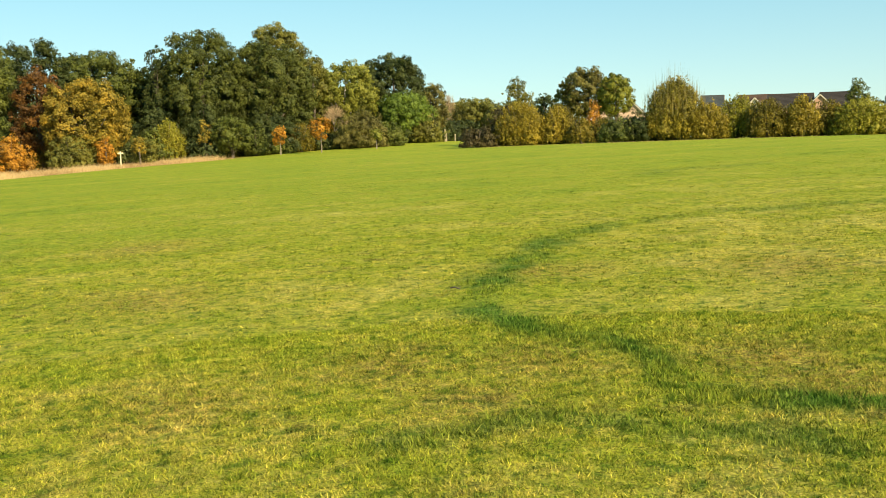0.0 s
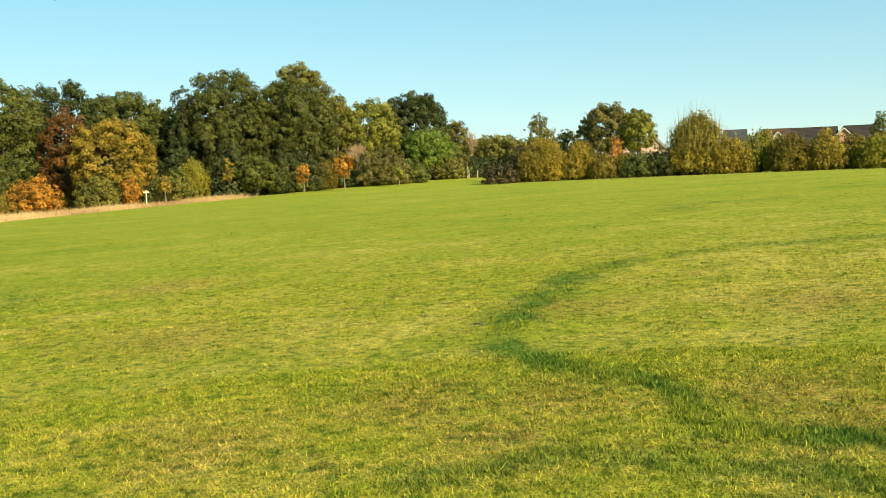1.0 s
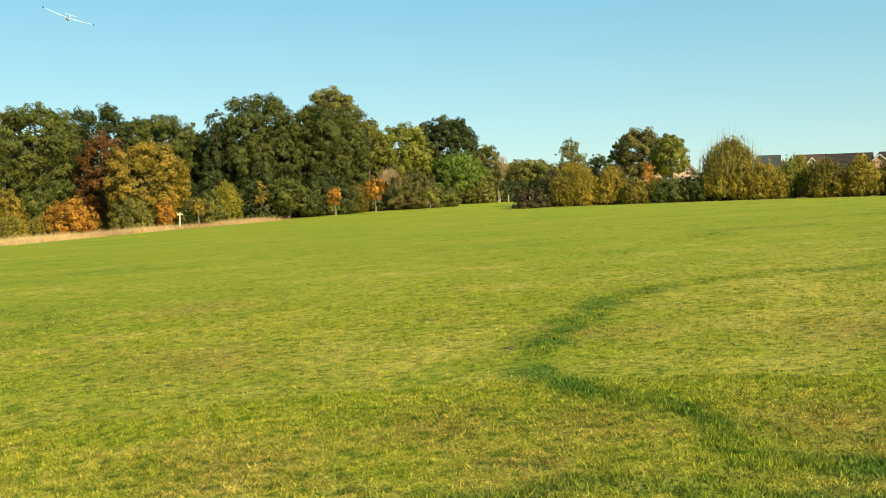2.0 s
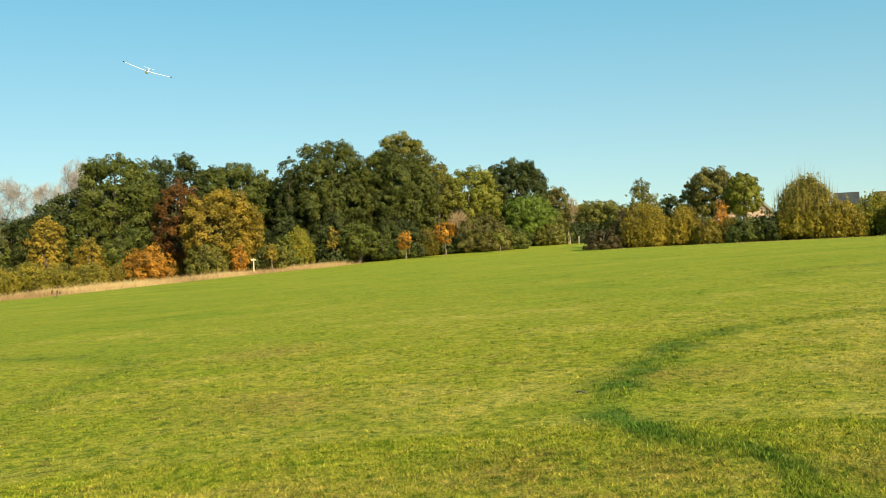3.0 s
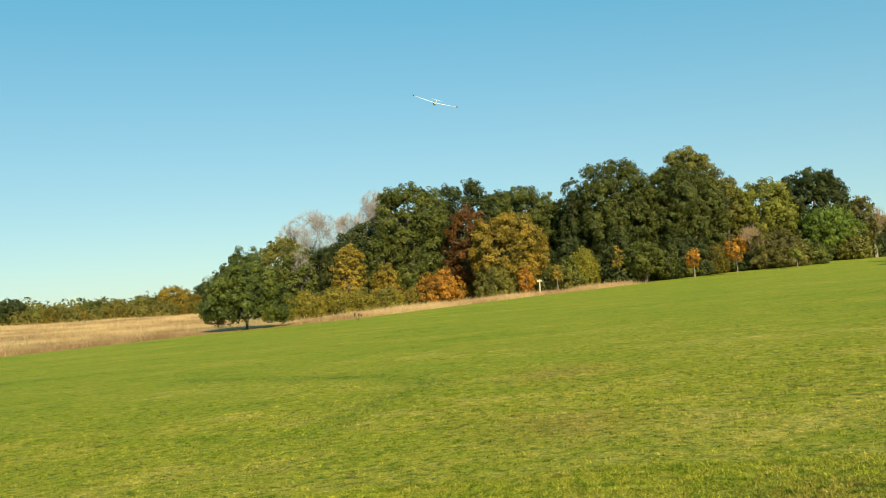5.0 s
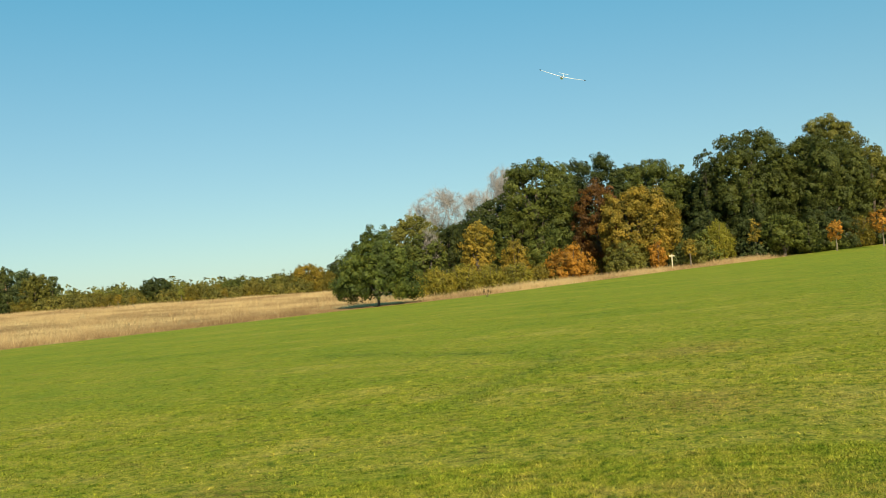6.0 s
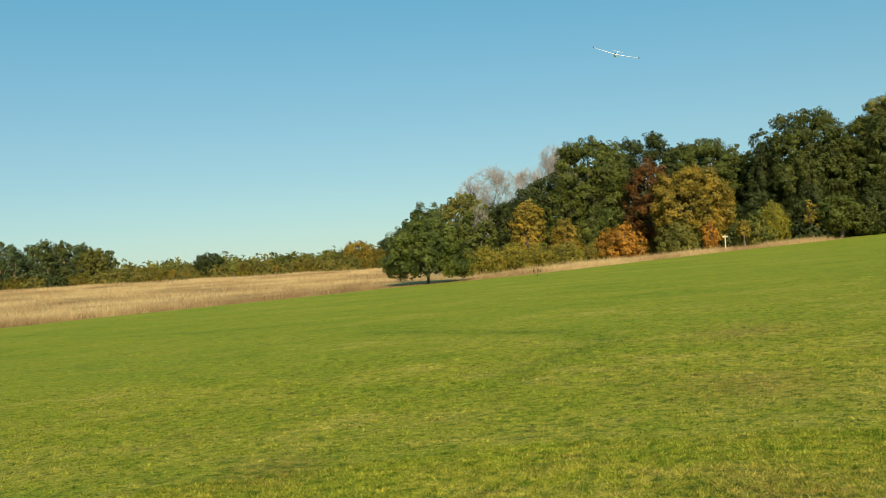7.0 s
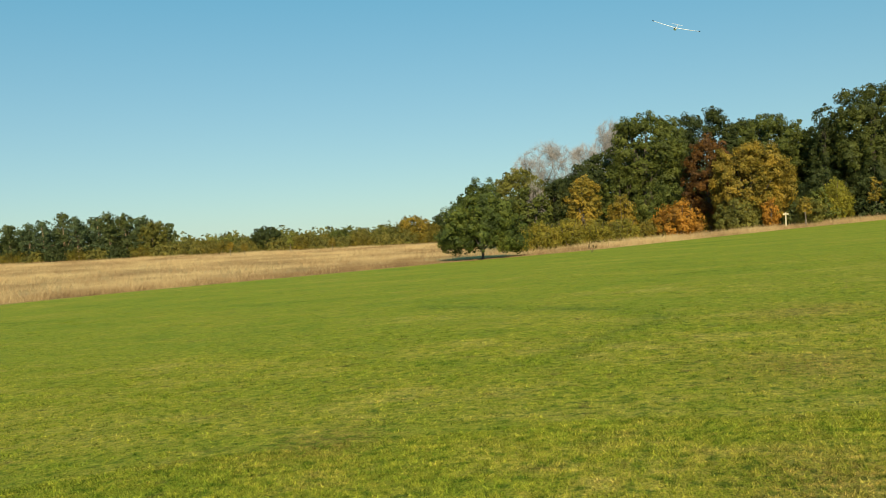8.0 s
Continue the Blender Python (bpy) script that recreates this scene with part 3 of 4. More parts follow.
def broadleaf(x, y, h, w, pal, label, clear=0.12, leaf=0.18, count=26, density=1.6, bark=BARK, limbs=5, shoulder=0.6, girth=1.0):
    rng = np.random.default_rng(int(abs(x) * 131 + abs(y) * 17 + h * 7))
    w *= 1.16
    clear *= 0.6
    ob = thing("tree", x, y, label, "tree")
    lobes = crown_lobes(h, w, clear, rng, int(count * 1.9), shoulder)
    r = (0.022 * h + 0.05) * girth
    bend = rng.uniform(-0.04, 0.04, 4) * h
    part("trunk", tube("trunk", [(0, 0, -0.2), (bend[0] * 0.2, bend[1] * 0.2, h * 0.15), (bend[0], bend[1], h * 0.45), (bend[2], bend[3], h * 0.82)],
                       (r * 1.25, r, r * 0.7, r * 0.15), bark, 9), ob)
    add_limbs(ob, lobes, h, clear, r, rng, bark, limbs)
    v, f = leaf_cloud(lobes, leaf, rng, density, ragged=0.09)
    part("crown", raw_mesh("crown", v, f, LEAVES[pal]), ob)
    return ob


def shrub(x, y, h, w, pal, label, leaf=0.14, density=1.6):
    """A bush of several stems: a rounded mass of leaves with loose upright shoots over it; willowy kinds are a fan of fine leafy shoots."""
    rng = np.random.default_rng(int(abs(x) * 137 + abs(y) * 19 + h * 11))
    w *= 1.18
    ob = thing("bush", x, y, label, "bush")
    willowy = pal in ("gold", "lime", "spiky", "brown", "hedge")
    wave = rng.uniform(0, 6.28, 3)
    lobes = [(0, 0, h * 0.42, w * 0.34, h * 0.40)]
    n = max(9, int(6 + w * 2.2))
    for i in range(n):
        a = i * 2.39996
        rad = w * 0.5 * math.sqrt((i + 0.5) / n)
        rx = w * rng.uniform(0.12, 0.2)
        top = h * (1.0 - 0.38 * (rad / (w * 0.5)) ** 3) * (rng.uniform(0.76, 0.92) if willowy else rng.uniform(0.68, 1.0))
        rad = max(0, rad - rx * 0.7)
        tall = rx * (rng.uniform(1.3, 2.0) if willowy else rng.uniform(0.9, 1.4))
        z = max(rx * 0.6, top - (tall if willowy else rx))
        lobes.append((math.cos(a) * rad, math.sin(a) * rad, z, rx * (0.9 if willowy else 1.0), tall))
        # thin at the foot on the willowy kinds
        if not willowy or i % 2 == 0:
            lobes.append((math.cos(a) * rad * 1.08, math.sin(a) * rad * 1.08, z * 0.45, rx, z * 0.45))
    for i in range(4):
        a = rng.uniform(0, 6.28)
        q = w * 0.28
        part("stem", tube("stem", [(0.1 * math.cos(a), 0.1 * math.sin(a), -0.1), (q * 0.5 * math.cos(a), q * 0.5 * math.sin(a), h * 0.4), (q * math.cos(a), q * math.sin(a), h * 0.85)],
                          (0.06, 0.045, 0.012), BARK, 5), ob)
    if willowy:
        v, f = leaf_cloud(lobes, 0.125, rng, 0.55, -0.15, 0.12, 0.22)
    else:
        v, f = leaf_cloud(lobes, leaf, rng, density, 0.0, 0.28, 0.26)
    vs, fs = [v], [f]
    if pal not in ("dark", "farhedge"):
        # leafy shoots that fan out and end on the bush's rounded outline
        k = len(v)
        for i in range(int(w * h * (20 if willowy else 3))):
            a, up = rng.uniform(0, 6.28), rng.uniform(0.0, 1.0) ** 0.8
            flat = (1 - up ** 1.8) ** 0.58
            end = np.array([math.cos(a) * flat * w * 0.5, math.sin(a) * flat * w * 0.5, h * (0.16 + 0.80 * up)])
            end *= (1.0 - abs(rng.normal(0, 0.07)) + 0.05 * (rng.uniform() < 0.12)) * (0.96 + 0.05 * math.sin(3 * a + wave[0]) * math.sin(4 * up + wave[1]) + 0.04 * math.sin(5 * a + 6 * up + wave[2]))
            way = np.array([end[0] * 0.16, end[1] * 0.16, 1.0]) + rng.normal(0, 0.16, 3)
            way /= np.linalg.norm(way)
            ln = min(h * rng.uniform(0.12, 0.3), end[2] * 0.8)
            c = max(4, int(ln / 0.055))
            p = end - way * (np.linspace(1, 0, c) ** 1.2 * ln)[:, None] + rng.normal(0, 0.045, (c, 3))
            s = rng.normal(scale=0.045, size=(c, 3))
            tip = way * 0.05 + rng.normal(0, 0.042, (c, 3))
            q = np.stack([p - tip * 0.5 - s, p - tip * 0.5 + s, p + tip], 1).reshape(-1, 3)
            vs.append(q), fs.append(np.arange(c * 3).reshape(c, 3) + k)
            k += len(q)
    part("crown", raw_mesh("crown", np.concatenate(vs), np.concatenate(fs), LEAVES[pal]), ob)
    if willowy:
        # fine twigs through and above the leaves
        m = int(w * (95 if pal == "spiky" else 12))
        a, rad = rng.uniform(0, 6.28, m), w * 0.44 * np.sqrt(rng.uniform(0, 1, m))
        foot = np.stack([rad * np.cos(a), rad * np.sin(a), h * rng.uniform(0.3, 0.6, m)], 1)
        rise = h * (1.05 - 0.52 * (rad / (w * 0.5)) ** 2) * rng.uniform(0.85, 1.17 if pal == "spiky" else 1.04, m) - foot[:, 2]
        head = foot + np.stack([rise * rng.normal(0.0, 0.06, m) + 0.05 * foot[:, 0], rise * rng.normal(0.0, 0.06, m), np.maximum(rise, 0.2)], 1)
        b = rng.uniform(0, 6.28, m)
        side = np.stack([np.cos(b), np.sin(b), 0 * b], 1) * (0.018 if pal == "spiky" else 0.013)
        part("branchwork", raw_mesh("branchwork", np.stack([foot - side, foot + side, head], 1).reshape(-1, 3), np.arange(3 * m).reshape(m, 3), OLIVE_BARK), ob)
    return ob


def sprig_tree(x, y, h, w, pal, label):
    """A slim tree with a thin, see-through pointed top."""
    rng = np.random.default_rng(int(abs(x) * 139 + abs(y) * 23))
    ob = thing("tree", x, y, label, "tree")
    lobes = []
    for i in range(16):
        u = (i + 0.5) / 16
        rad = w * 0.42 * (1 - u) ** 0.45
        a = i * 2.4
        lobes.append((rad * math.cos(a), rad * math.sin(a), h * (0.3 + 0.64 * u), w * (0.23 - 0.10 * u), w * (0.34 - 0.12 * u)))
    part("trunk", tube("trunk", [(0, 0, -0.2), (0.05, 0, h * 0.5), (0, 0.05, h * 0.97)], (0.11, 0.07, 0.015), BARK, 7), ob)
    add_limbs(ob, lobes, h, 0.2, 0.09, rng, BARK, 4)
    v, f = leaf_cloud(lobes, 0.12, rng, 1.5, ragged=0.25, clump=0.26)
    part("crown", raw_mesh("crown", v, f, LEAVES[pal]), ob)
    return ob


def bare_tree(x, y, h, w, tone, label, forks=5):
    """A leafless tree: a forking trunk, arching limbs and branchwork that thins out into fine twigs."""
    rng = np.random.default_rng(int(abs(x) * 149 + abs(y) * 29))
    bark = {"pale": PALE_BARK, "tan": TAN_BARK}[tone]
    ob = thing("bare_tree", x, y, label, "bare tree")
    segs = []

    def grow(p, d, ln, r, level):
        """One bough in three bent lengths, with side boughs from each."""
        for k in range(3):
            d = d + rng.normal(scale=0.17, size=3) + np.array([0, 0, 0.10 if level < 3 else 0.02])
            d /= np.linalg.norm(d)
            e = p + d * ln / 3
            segs.append((p, e, r * (1 - 0.2 * k), r * (0.8 - 0.2 * k), level))
            if level < forks and (k or level > 1):
                for b in range(2 if level in (0, 1, 4) or rng.uniform() < 0.1 else 1 if level < 2 else 1 + (rng.uniform() < 0.65)):
                    side = np.cross(d, rng.normal(size=3))
                    side /= np.linalg.norm(side)
                    q = d * rng.uniform(0.5, 0.85) + side * rng.uniform(0.6, 0.95) + np.array([0, 0, 0.2 if level < 2 else 0.1])
                    grow(e, q / np.linalg.norm(q), ln * (rng.uniform(0.8, 1.15) if level == 0 else rng.uniform(0.5, 0.74)), r * 0.5, level + 1)
            p = e
    grow(np.array([0.0, 0, 0]), np.array([0.05, 0, 1.0]), 0.45 * h, 0.012 * h + 0.03, 0)
    ends = np.array([q[1] for q in segs])
    fx, fy = 0.5 * w / np.percentile(np.abs(ends[:, 0]), 93), 0.5 * w / np.percentile(np.abs(ends[:, 1]), 93)
    fz = h / np.percentile(ends[:, 2], 99.6)
    fit_to = np.array([fx, fy, fz])
    # the crown stands over the foot
    high = ends[ends[:, 2] > np.percentile(ends[:, 2], 35)]
    off = np.append(high[:, :2].mean(0) / high[:, 2].mean(), 0)
    tv, tf, k = [], [], 0

    def rounded(p):
        """Draws straying boughs in to the crown's dome."""
        q = (p - np.array([0, 0, 0.5 * h])) / np.array([0.56 * w, 0.56 * w, 0.5 * h])
        far = float(np.linalg.norm(q))
        if far < 0.85 or p[2] < 0.3 * h:
            return p
        return np.array([0, 0, 0.5 * h]) + q / far * (0.85 + 0.15 * math.tanh((far - 0.85) / 0.25)) * np.array([0.56 * w, 0.56 * w, 0.5 * h])

    for p, e, r0, r1, level in segs:
        p, e = (p - off * p[2]) * fit_to, (e - off * e[2]) * fit_to
        p[2], e[2] = (h * (max(v, 0) / h) ** 0.8 for v in (p[2], e[2]))
        p, e = rounded(p), rounded(e)
        if level == 0:
            part("trunk", tube("trunk", [tuple(p - np.array([0, 0, 0.2 if p[2] < 0.01 else 0])), tuple(e)], (r0, r1), GREY_BARK, 7), ob)
        elif level == 1:
            part("limb", tube("limb", [tuple(p), tuple(e)], (r0, r1), GREY_BARK, 5), ob)
        else:
            sd = np.cross(e - p, rng.normal(size=3))
            sd *= 1 / np.linalg.norm(sd)
            a, b = sd * max(r0, 0.015), sd * max(r1, 0.008)
            tv += [p - a, p + a, e + b, e - b]
            tf.append((k, k + 1, k + 2, k + 3))
            k += 4
            if level > 3:
                # the finest twigs
                for u in range(1 + (rng.uniform() < 0.15)):
                    foot = p + (e - p) * rng.uniform(0.2, 1.0)
                    out = (e - p) / np.linalg.norm(e - p) + rng.normal(0, 0.5, 3) + np.array([0, 0, 0.25])
                    top = foot + out * rng.uniform(0.25, 0.55)
                    tv += [foot - sd * 0.011, foot + sd * 0.011, top + sd * 0.004, top - sd * 0.004]
                    tf.append((k, k + 1, k + 2, k + 3))
                    k += 4
    part("branchwork", raw_mesh("branchwork", np.array(tv), tf, bark), ob)
    return ob


def pine(x, y, h, w, label, pal="pine", bare=0.26):
    """A pine with a bare lower stem and uneven, flattened plates of needles."""
    rng = np.random.default_rng(int(abs(x) * 151 + abs(y) * 31))
    ob = thing("pine_tree", x, y, label, "pine tree", "pines at the far side of the field")
    tip = rng.uniform(-0.9, 0.9, 2)
    h *= rng.uniform(0.86, 1.04)
    part("trunk", tube("trunk", [(0, 0, -0.2), (tip[0] * 0.6, 0.05, h * 0.5), (tip[0], tip[1], h * 0.95)], (0.24, 0.17, 0.04), TAN_BARK, 7), ob)
    lobes = []
    heavy = rng.uniform(0, 6.28)
    for i in range(50):
        u = (i + 0.5) / 50
        a = i * 2.4 + rng.uniform(-0.5, 0.5)
        rad = w * 0.5 * min(1.0, 0.30 + 1.5 * (1 - u)) * (0.66 + 0.34 * math.sin(13 * u + heavy)) * (1 + 0.25 * math.cos(a - heavy)) * rng.uniform(0.2, 1.0)
        lobes.append((rad * math.cos(a) + tip[0] * u, rad * math.sin(a), h * (bare + (0.97 - bare) * u), w * rng.uniform(0.07, 0.15), h * rng.uniform(0.018, 0.04)))
    add_limbs(ob, lobes, h, 0.3, 0.16, rng, TAN_BARK, 5)
    v, f = leaf_cloud(lobes, 0.26, rng, 1.3, ragged=0.3, clump=0.5)
    part("crown", raw_mesh("crown", v, f, LEAVES[pal]), ob)
    return ob


def sapling(x, y, h, w, pal, label):
    """A young planted tree on a thin stem, tied to a stake."""
    rng = np.random.default_rng(int(abs(x) * 157 + abs(y) * 37))
    ob = thing("sapling", x, y, label, "young tree", "planted saplings by the wood")
    lobes = crown_lobes(h, w, 0.34, rng, 9)
    part("trunk", tube("trunk", [(0, 0, -0.1), (0.02, 0.01, h * 0.4), (0, 0, h * 0.92)], (0.05, 0.04, 0.01), GREY_BARK, 6), ob)
    add_limbs(ob, lobes, h, 0.4, 0.035, rng, GREY_BARK, 3)
    v, f = leaf_cloud(lobes, 0.17, rng, 1.3)
    part("crown", raw_mesh("crown", v, f, LEAVES[pal]), ob)
    part("stake", tube("stake", [(0.09, 0.05, -0.1), (0.09, 0.05, 0.8)], (0.028, 0.025), STAKE_WOOD, 6), ob)
    return ob


# the wood and the bush row
broadleaf(-29.3, 116.4, 9.4, 6.2, "olive", "field tree with dull olive green leaves at the wood's end", clear=0.1)
bare_tree(-26.2, 112.5, 7.6, 2.6, "pale", "small leafless shrub tree with pale twigs", forks=4)
bare_tree(-29.3, 132.8, 14.2, 9.6, "pale", "tall leafless tree with pale spreading twigs")
bare_tree(-24.4, 137.9, 13.8, 6.8, "pale", "smaller leafless tree with pale grey-brown twigs")
bare_tree(-21.0, 140.5, 17.2, 7.4, "pale", "slender tall leafless tree with pale upright twigs")
broadleaf(-20.2, 112.2, 9.2, 4.8, "dark", "dark green broadleaf tree at the edge of the wood", clear=0.1)
broadleaf(-25.6, 121.3, 8.3, 4.3, "dark", "dull dark green tree behind the hedge", clear=0.1)
broadleaf(-18.6, 102.3, 7.1, 3.3, "yellow", "young maple with yellow-orange autumn leaves", clear=0.12)
broadleaf(-13.5, 114.2, 14.2, 8.4, "moss", "tall loose-crowned olive green tree with bare trunks", clear=0.5, shoulder=0.9, count=24, density=1.4, limbs=9)
broadleaf(-16.2, 112.0, 8.6, 4.6, "moss", "olive green young tree under the loose-crowned tree", clear=0.1)
broadleaf(-14.4, 119.8, 11.6, 6.4, "dark", "dark green tree behind the loose-crowned tree", clear=0.05, leaf=0.24)
broadleaf(-7.4, 125.8, 15.3, 8.0, "dark", "tall dark green tree deeper in the wood", clear=0.2)
broadleaf(-0.2, 126.0, 13.6, 9.4, "moss", "broad dark green tree deeper in the wood", clear=0.2)
broadleaf(-6.4, 111.8, 10.6, 5.4, "russet", "dark red-brown copper-leaved tree", clear=0.12)
broadleaf(-2.0, 108.0, 9.3, 8.0, "amber", "wide tree with olive and orange-brown turning leaves", clear=0.05)
shrub(-8.5, 96.6, 3.7, 3.7, "orange", "bright orange autumn shrub at the wood's edge")
shrub(-15.1, 104.9, 5.2, 2.8, "yellow", "small yellow-orange turning shrub")
shrub(-0.3, 103.0, 3.2, 1.5, "orange", "small orange-yellow shrub beside the signpost")
shrub(-11.1, 105.4, 5.8, 4.8, "moss", "green understorey bush below the tall trees")
shrub(-3.3, 104.5, 3.4, 4.2, "olive", "olive understorey bush in front of the amber tree")
shrub(3.3, 103.9, 3.1, 2.5, "olive", "olive bush behind the signpost")
shrub(5.0, 115.9, 5.7, 5.3, "dark", "dark green understorey bush filling the wood's edge")
broadleaf(5.9, 120.9, 13.2, 3.0, "dark", "narrow dark green tree beside the great oaks", clear=0.1)
broadleaf(10.8, 121.5, 15.1, 9.7, "oak", "great dark green oak with a dense rounded crown", clear=0.1, density=1.75, leaf=0.17, count=34)
broadleaf(19.0, 122.5, 13.6, 10.4, "oak", "great dark green oak beside its taller neighbour", clear=0.1, density=1.75, leaf=0.17, count=36)
broadleaf(21.3, 129.3, 16.3, 8.2, "olive", "tallest tree of the wood with a yellow-green top", clear=0.2, density=1.9, leaf=0.17, count=30, shoulder=0.6)
broadleaf(25.1, 125.5, 11.7, 3.9, "olive", "olive green tree on the shoulder of the oaks", clear=0.1)
broadleaf(29.6, 126.6, 10.9, 7.5, "light", "light olive green tree with a pale trunk", clear=0.3, bark=PALE_BARK)
broadleaf(37.6, 132.8, 12.0, 8.6, "dark", "round dark green oak with a domed crown", clear=0.2, density=2.3)
broadleaf(37.5, 126.6, 6.7, 6.9, "fresh", "light green tree with low spreading branches", clear=0.18)
broadleaf(44.1, 135.0, 8.1, 4.1, "oakbrown", "tree with reddish-brown autumn tint", clear=0.2)
bare_tree(52.1, 151.3, 7.7, 2.1, "tan", "wispy half-bare brownish birch", forks=4)
broadleaf(57.8, 154.5, 7.2, 8.7, "olive", "olive brown tree at the end of the clearing", clear=0.15)
shrub(48.0, 144.2, 4.3, 4.3, "dark", "dark bush at the end of the clearing")
bare_tree(27.0, 122.5, 5.4, 2.8, "tan", "low leafless shrub with tan twigs", forks=4)
shrub(6.3, 112.8, 5.0, 3.6, "lime", "yellow-green bush in front of the oaks")
broadleaf(13.0, 111.2, 4.6, 4.0, "moss", "small green tree in front of the oaks", clear=0.18)
shrub(15.8, 112.9, 3.5, 2.1, "moss", "small dark green bush in front of the oaks")
shrub(28.9, 116.5, 4.4, 5.3, "oakbrown", "brownish olive bush in front of the light green tree")
shrub(21.7, 117.0, 3.7, 3.1, "brown", "low reddish-brown bush behind the saplings")
shrub(33.0, 116.4, 2.8, 2.9, "moss", "green bush at the wood's edge")
shrub(10.3, 116.5, 6.5, 4.3, "dark", "dark green understorey bush below the oaks")
shrub(18.6, 117.5, 5.6, 5.4, "dark", "dark understorey bush below the tallest oak")
shrub(34.1, 90.8, 1.9, 3.1, "bramble", "low dull brown bush at the end of the bush row")
shrub(38.1, 93.5, 4.0, 3.0, "bramble", "dark olive-brown bush in the bush row")
shrub(38.9, 91.0, 4.7, 5.0, "gold", "big bush with olive and golden leaves")
sprig_tree(40.6, 95.7, 6.7, 3.3, "olive", "tall thin-topped tree rising from the bushes")
shrub(42.2, 89.5, 4.3, 3.7, "gold", "golden olive bush in the bush row")
broadleaf(55.9, 122.9, 6.2, 3.5, "dark", "dark green tree behind the bush row", clear=0.1)
broadleaf(55.7, 115.3, 7.1, 3.1, "olive", "olive tree behind the bush row", clear=0.1)
broadleaf(56.8, 112.5, 8.9, 5.4, "oakbrown", "round brownish green oak behind the bushes", clear=0.5, density=2.3)
broadleaf(59.1, 108.9, 8.1, 4.0, "light", "light green tree beside the brownish oak", clear=0.55, density=2.3)
shrub(47.2, 91.6, 4.4, 1.5, "orange", "narrow orange-yellow tree in the bush row")
shrub(43.4, 86.8, 2.8, 2.2, "brown", "low brown bush in the bush row")
shrub(46.2, 85.3, 2.4, 2.8, "moss", "dark green bush with red-brown low leaves")
shrub(48.4, 85.2, 2.9, 2.6, "dark", "dark green bush in the bush row")
shrub(52.1, 84.3, 6.5, 5.6, "spiky", "tall willow bush with upright spiky twigs")
shrub(54.3, 81.6, 3.9, 3.4, "gold", "olive and yellow bush in the bush row")
shrub(57.6, 81.8, 4.4, 4.3, "lime", "yellow-olive bush in front of the houses")
shrub(58.5, 78.6, 4.0, 3.9, "brown", "brownish bush in front of the houses")
shrub(60.9, 76.7, 4.1, 3.4, "gold", "golden bush in front of the houses")
shrub(63.4, 76.0, 3.7, 3.1, "brown", "dark brownish bush in front of the houses")
sprig_tree(65.9, 75.2, 5.1, 2.3, "moss", "slim tall green tree in the bush row")
shrub(64.9, 73.5, 3.7, 5.2, "lime", "yellow-green bush in the bush row")
shrub(68.8, 72.6, 3.4, 5.1, "brown", "brownish olive bush at the end of the row")
shrub(-20.4, 89.7, 2.9, 3.3, "hedge", "olive yellow hedge bush behind the dry grass")
shrub(-18.2, 91.2, 3.0, 3.5, "hedge", "olive yellow hedge bush behind the dry grass")
shrub(-15.8, 92.7, 2.7, 3.5, "hedge", "olive yellow hedge bush behind the dry grass")
shrub(-13.5, 94.0, 2.5, 3.3, "hedge", "olive yellow hedge bush behind the dry grass")
shrub(-11.3, 96.3, 2.2, 3.4, "brown", "reddish olive hedge bush behind the dry grass")
shrub(-22.8, 89.1, 3.1, 3.2, "hedge", "olive yellow hedge bush behind the lone oak")

broadleaf(-11.9, 130.5, 14.7, 6.1, "moss", "green broadleaf tree in the second row of the wood", clear=0.05, leaf=0.26)
broadleaf(-3.3, 133.0, 14.0, 6.2, "dark", "green broadleaf tree in the second row of the wood", clear=0.05, leaf=0.26)
broadleaf(4.6, 130.9, 11.5, 6.4, "moss", "green broadleaf tree in the second row of the wood", clear=0.05, leaf=0.26)
broadleaf(26.3, 133.4, 11.7, 5.4, "olive", "green broadleaf tree in the second row of the wood", clear=0.05, leaf=0.26)
broadleaf(36.4, 141.4, 11.4, 4.2, "olive", "green broadleaf tree in the second row of the wood", clear=0.05, leaf=0.26)
broadleaf(56.2, 139.1, 5.3, 5.1, "olive", "green broadleaf tree in the second row of the wood", clear=0.05, leaf=0.26)
broadleaf(-24.8, 123.5, 7.7, 5.4, "olive", "green broadleaf tree in the second row of the wood", clear=0.05, leaf=0.26)

broadleaf(-19.6, 120.4, 10.7, 4.9, "dark", "green broadleaf tree in the second row of the wood", clear=0.05, leaf=0.26)
broadleaf(-27.0, 112.8, 7.3, 4.6, "moss", "green broadleaf tree in the second row of the wood", clear=0.05, leaf=0.26)
broadleaf(5.5, 123.9, 11.9, 3.3, "dark", "green broadleaf tree in the second row of the wood", clear=0.05, leaf=0.26)
for ex_, ey_, eh_ in ((43.5, 139, 3.0), (47, 142, 3.4), (51, 146, 3.2), (55, 149, 3.6), (59, 150, 3.4), (63, 148, 3.8), (52, 157, 4.2), (40.5, 134, 2.6)):
    shrub(ex_, ey_, eh_, 4.4, "dark", "dark bush closing the end of the clearing", leaf=0.25)
broadleaf(50.5, 158.0, 6.6, 7.0, "olive", "dull olive tree at the end of the clearing", clear=0.05, leaf=0.3)
shrub(-9.9, 117.6, 5.2, 4.4, "dark", "dark understorey bush below the tall trees", leaf=0.25)
broadleaf(1.1, 128.0, 8.8, 5.0, "dark", "dark green tree in the second row of the wood", clear=0.05, leaf=0.3)

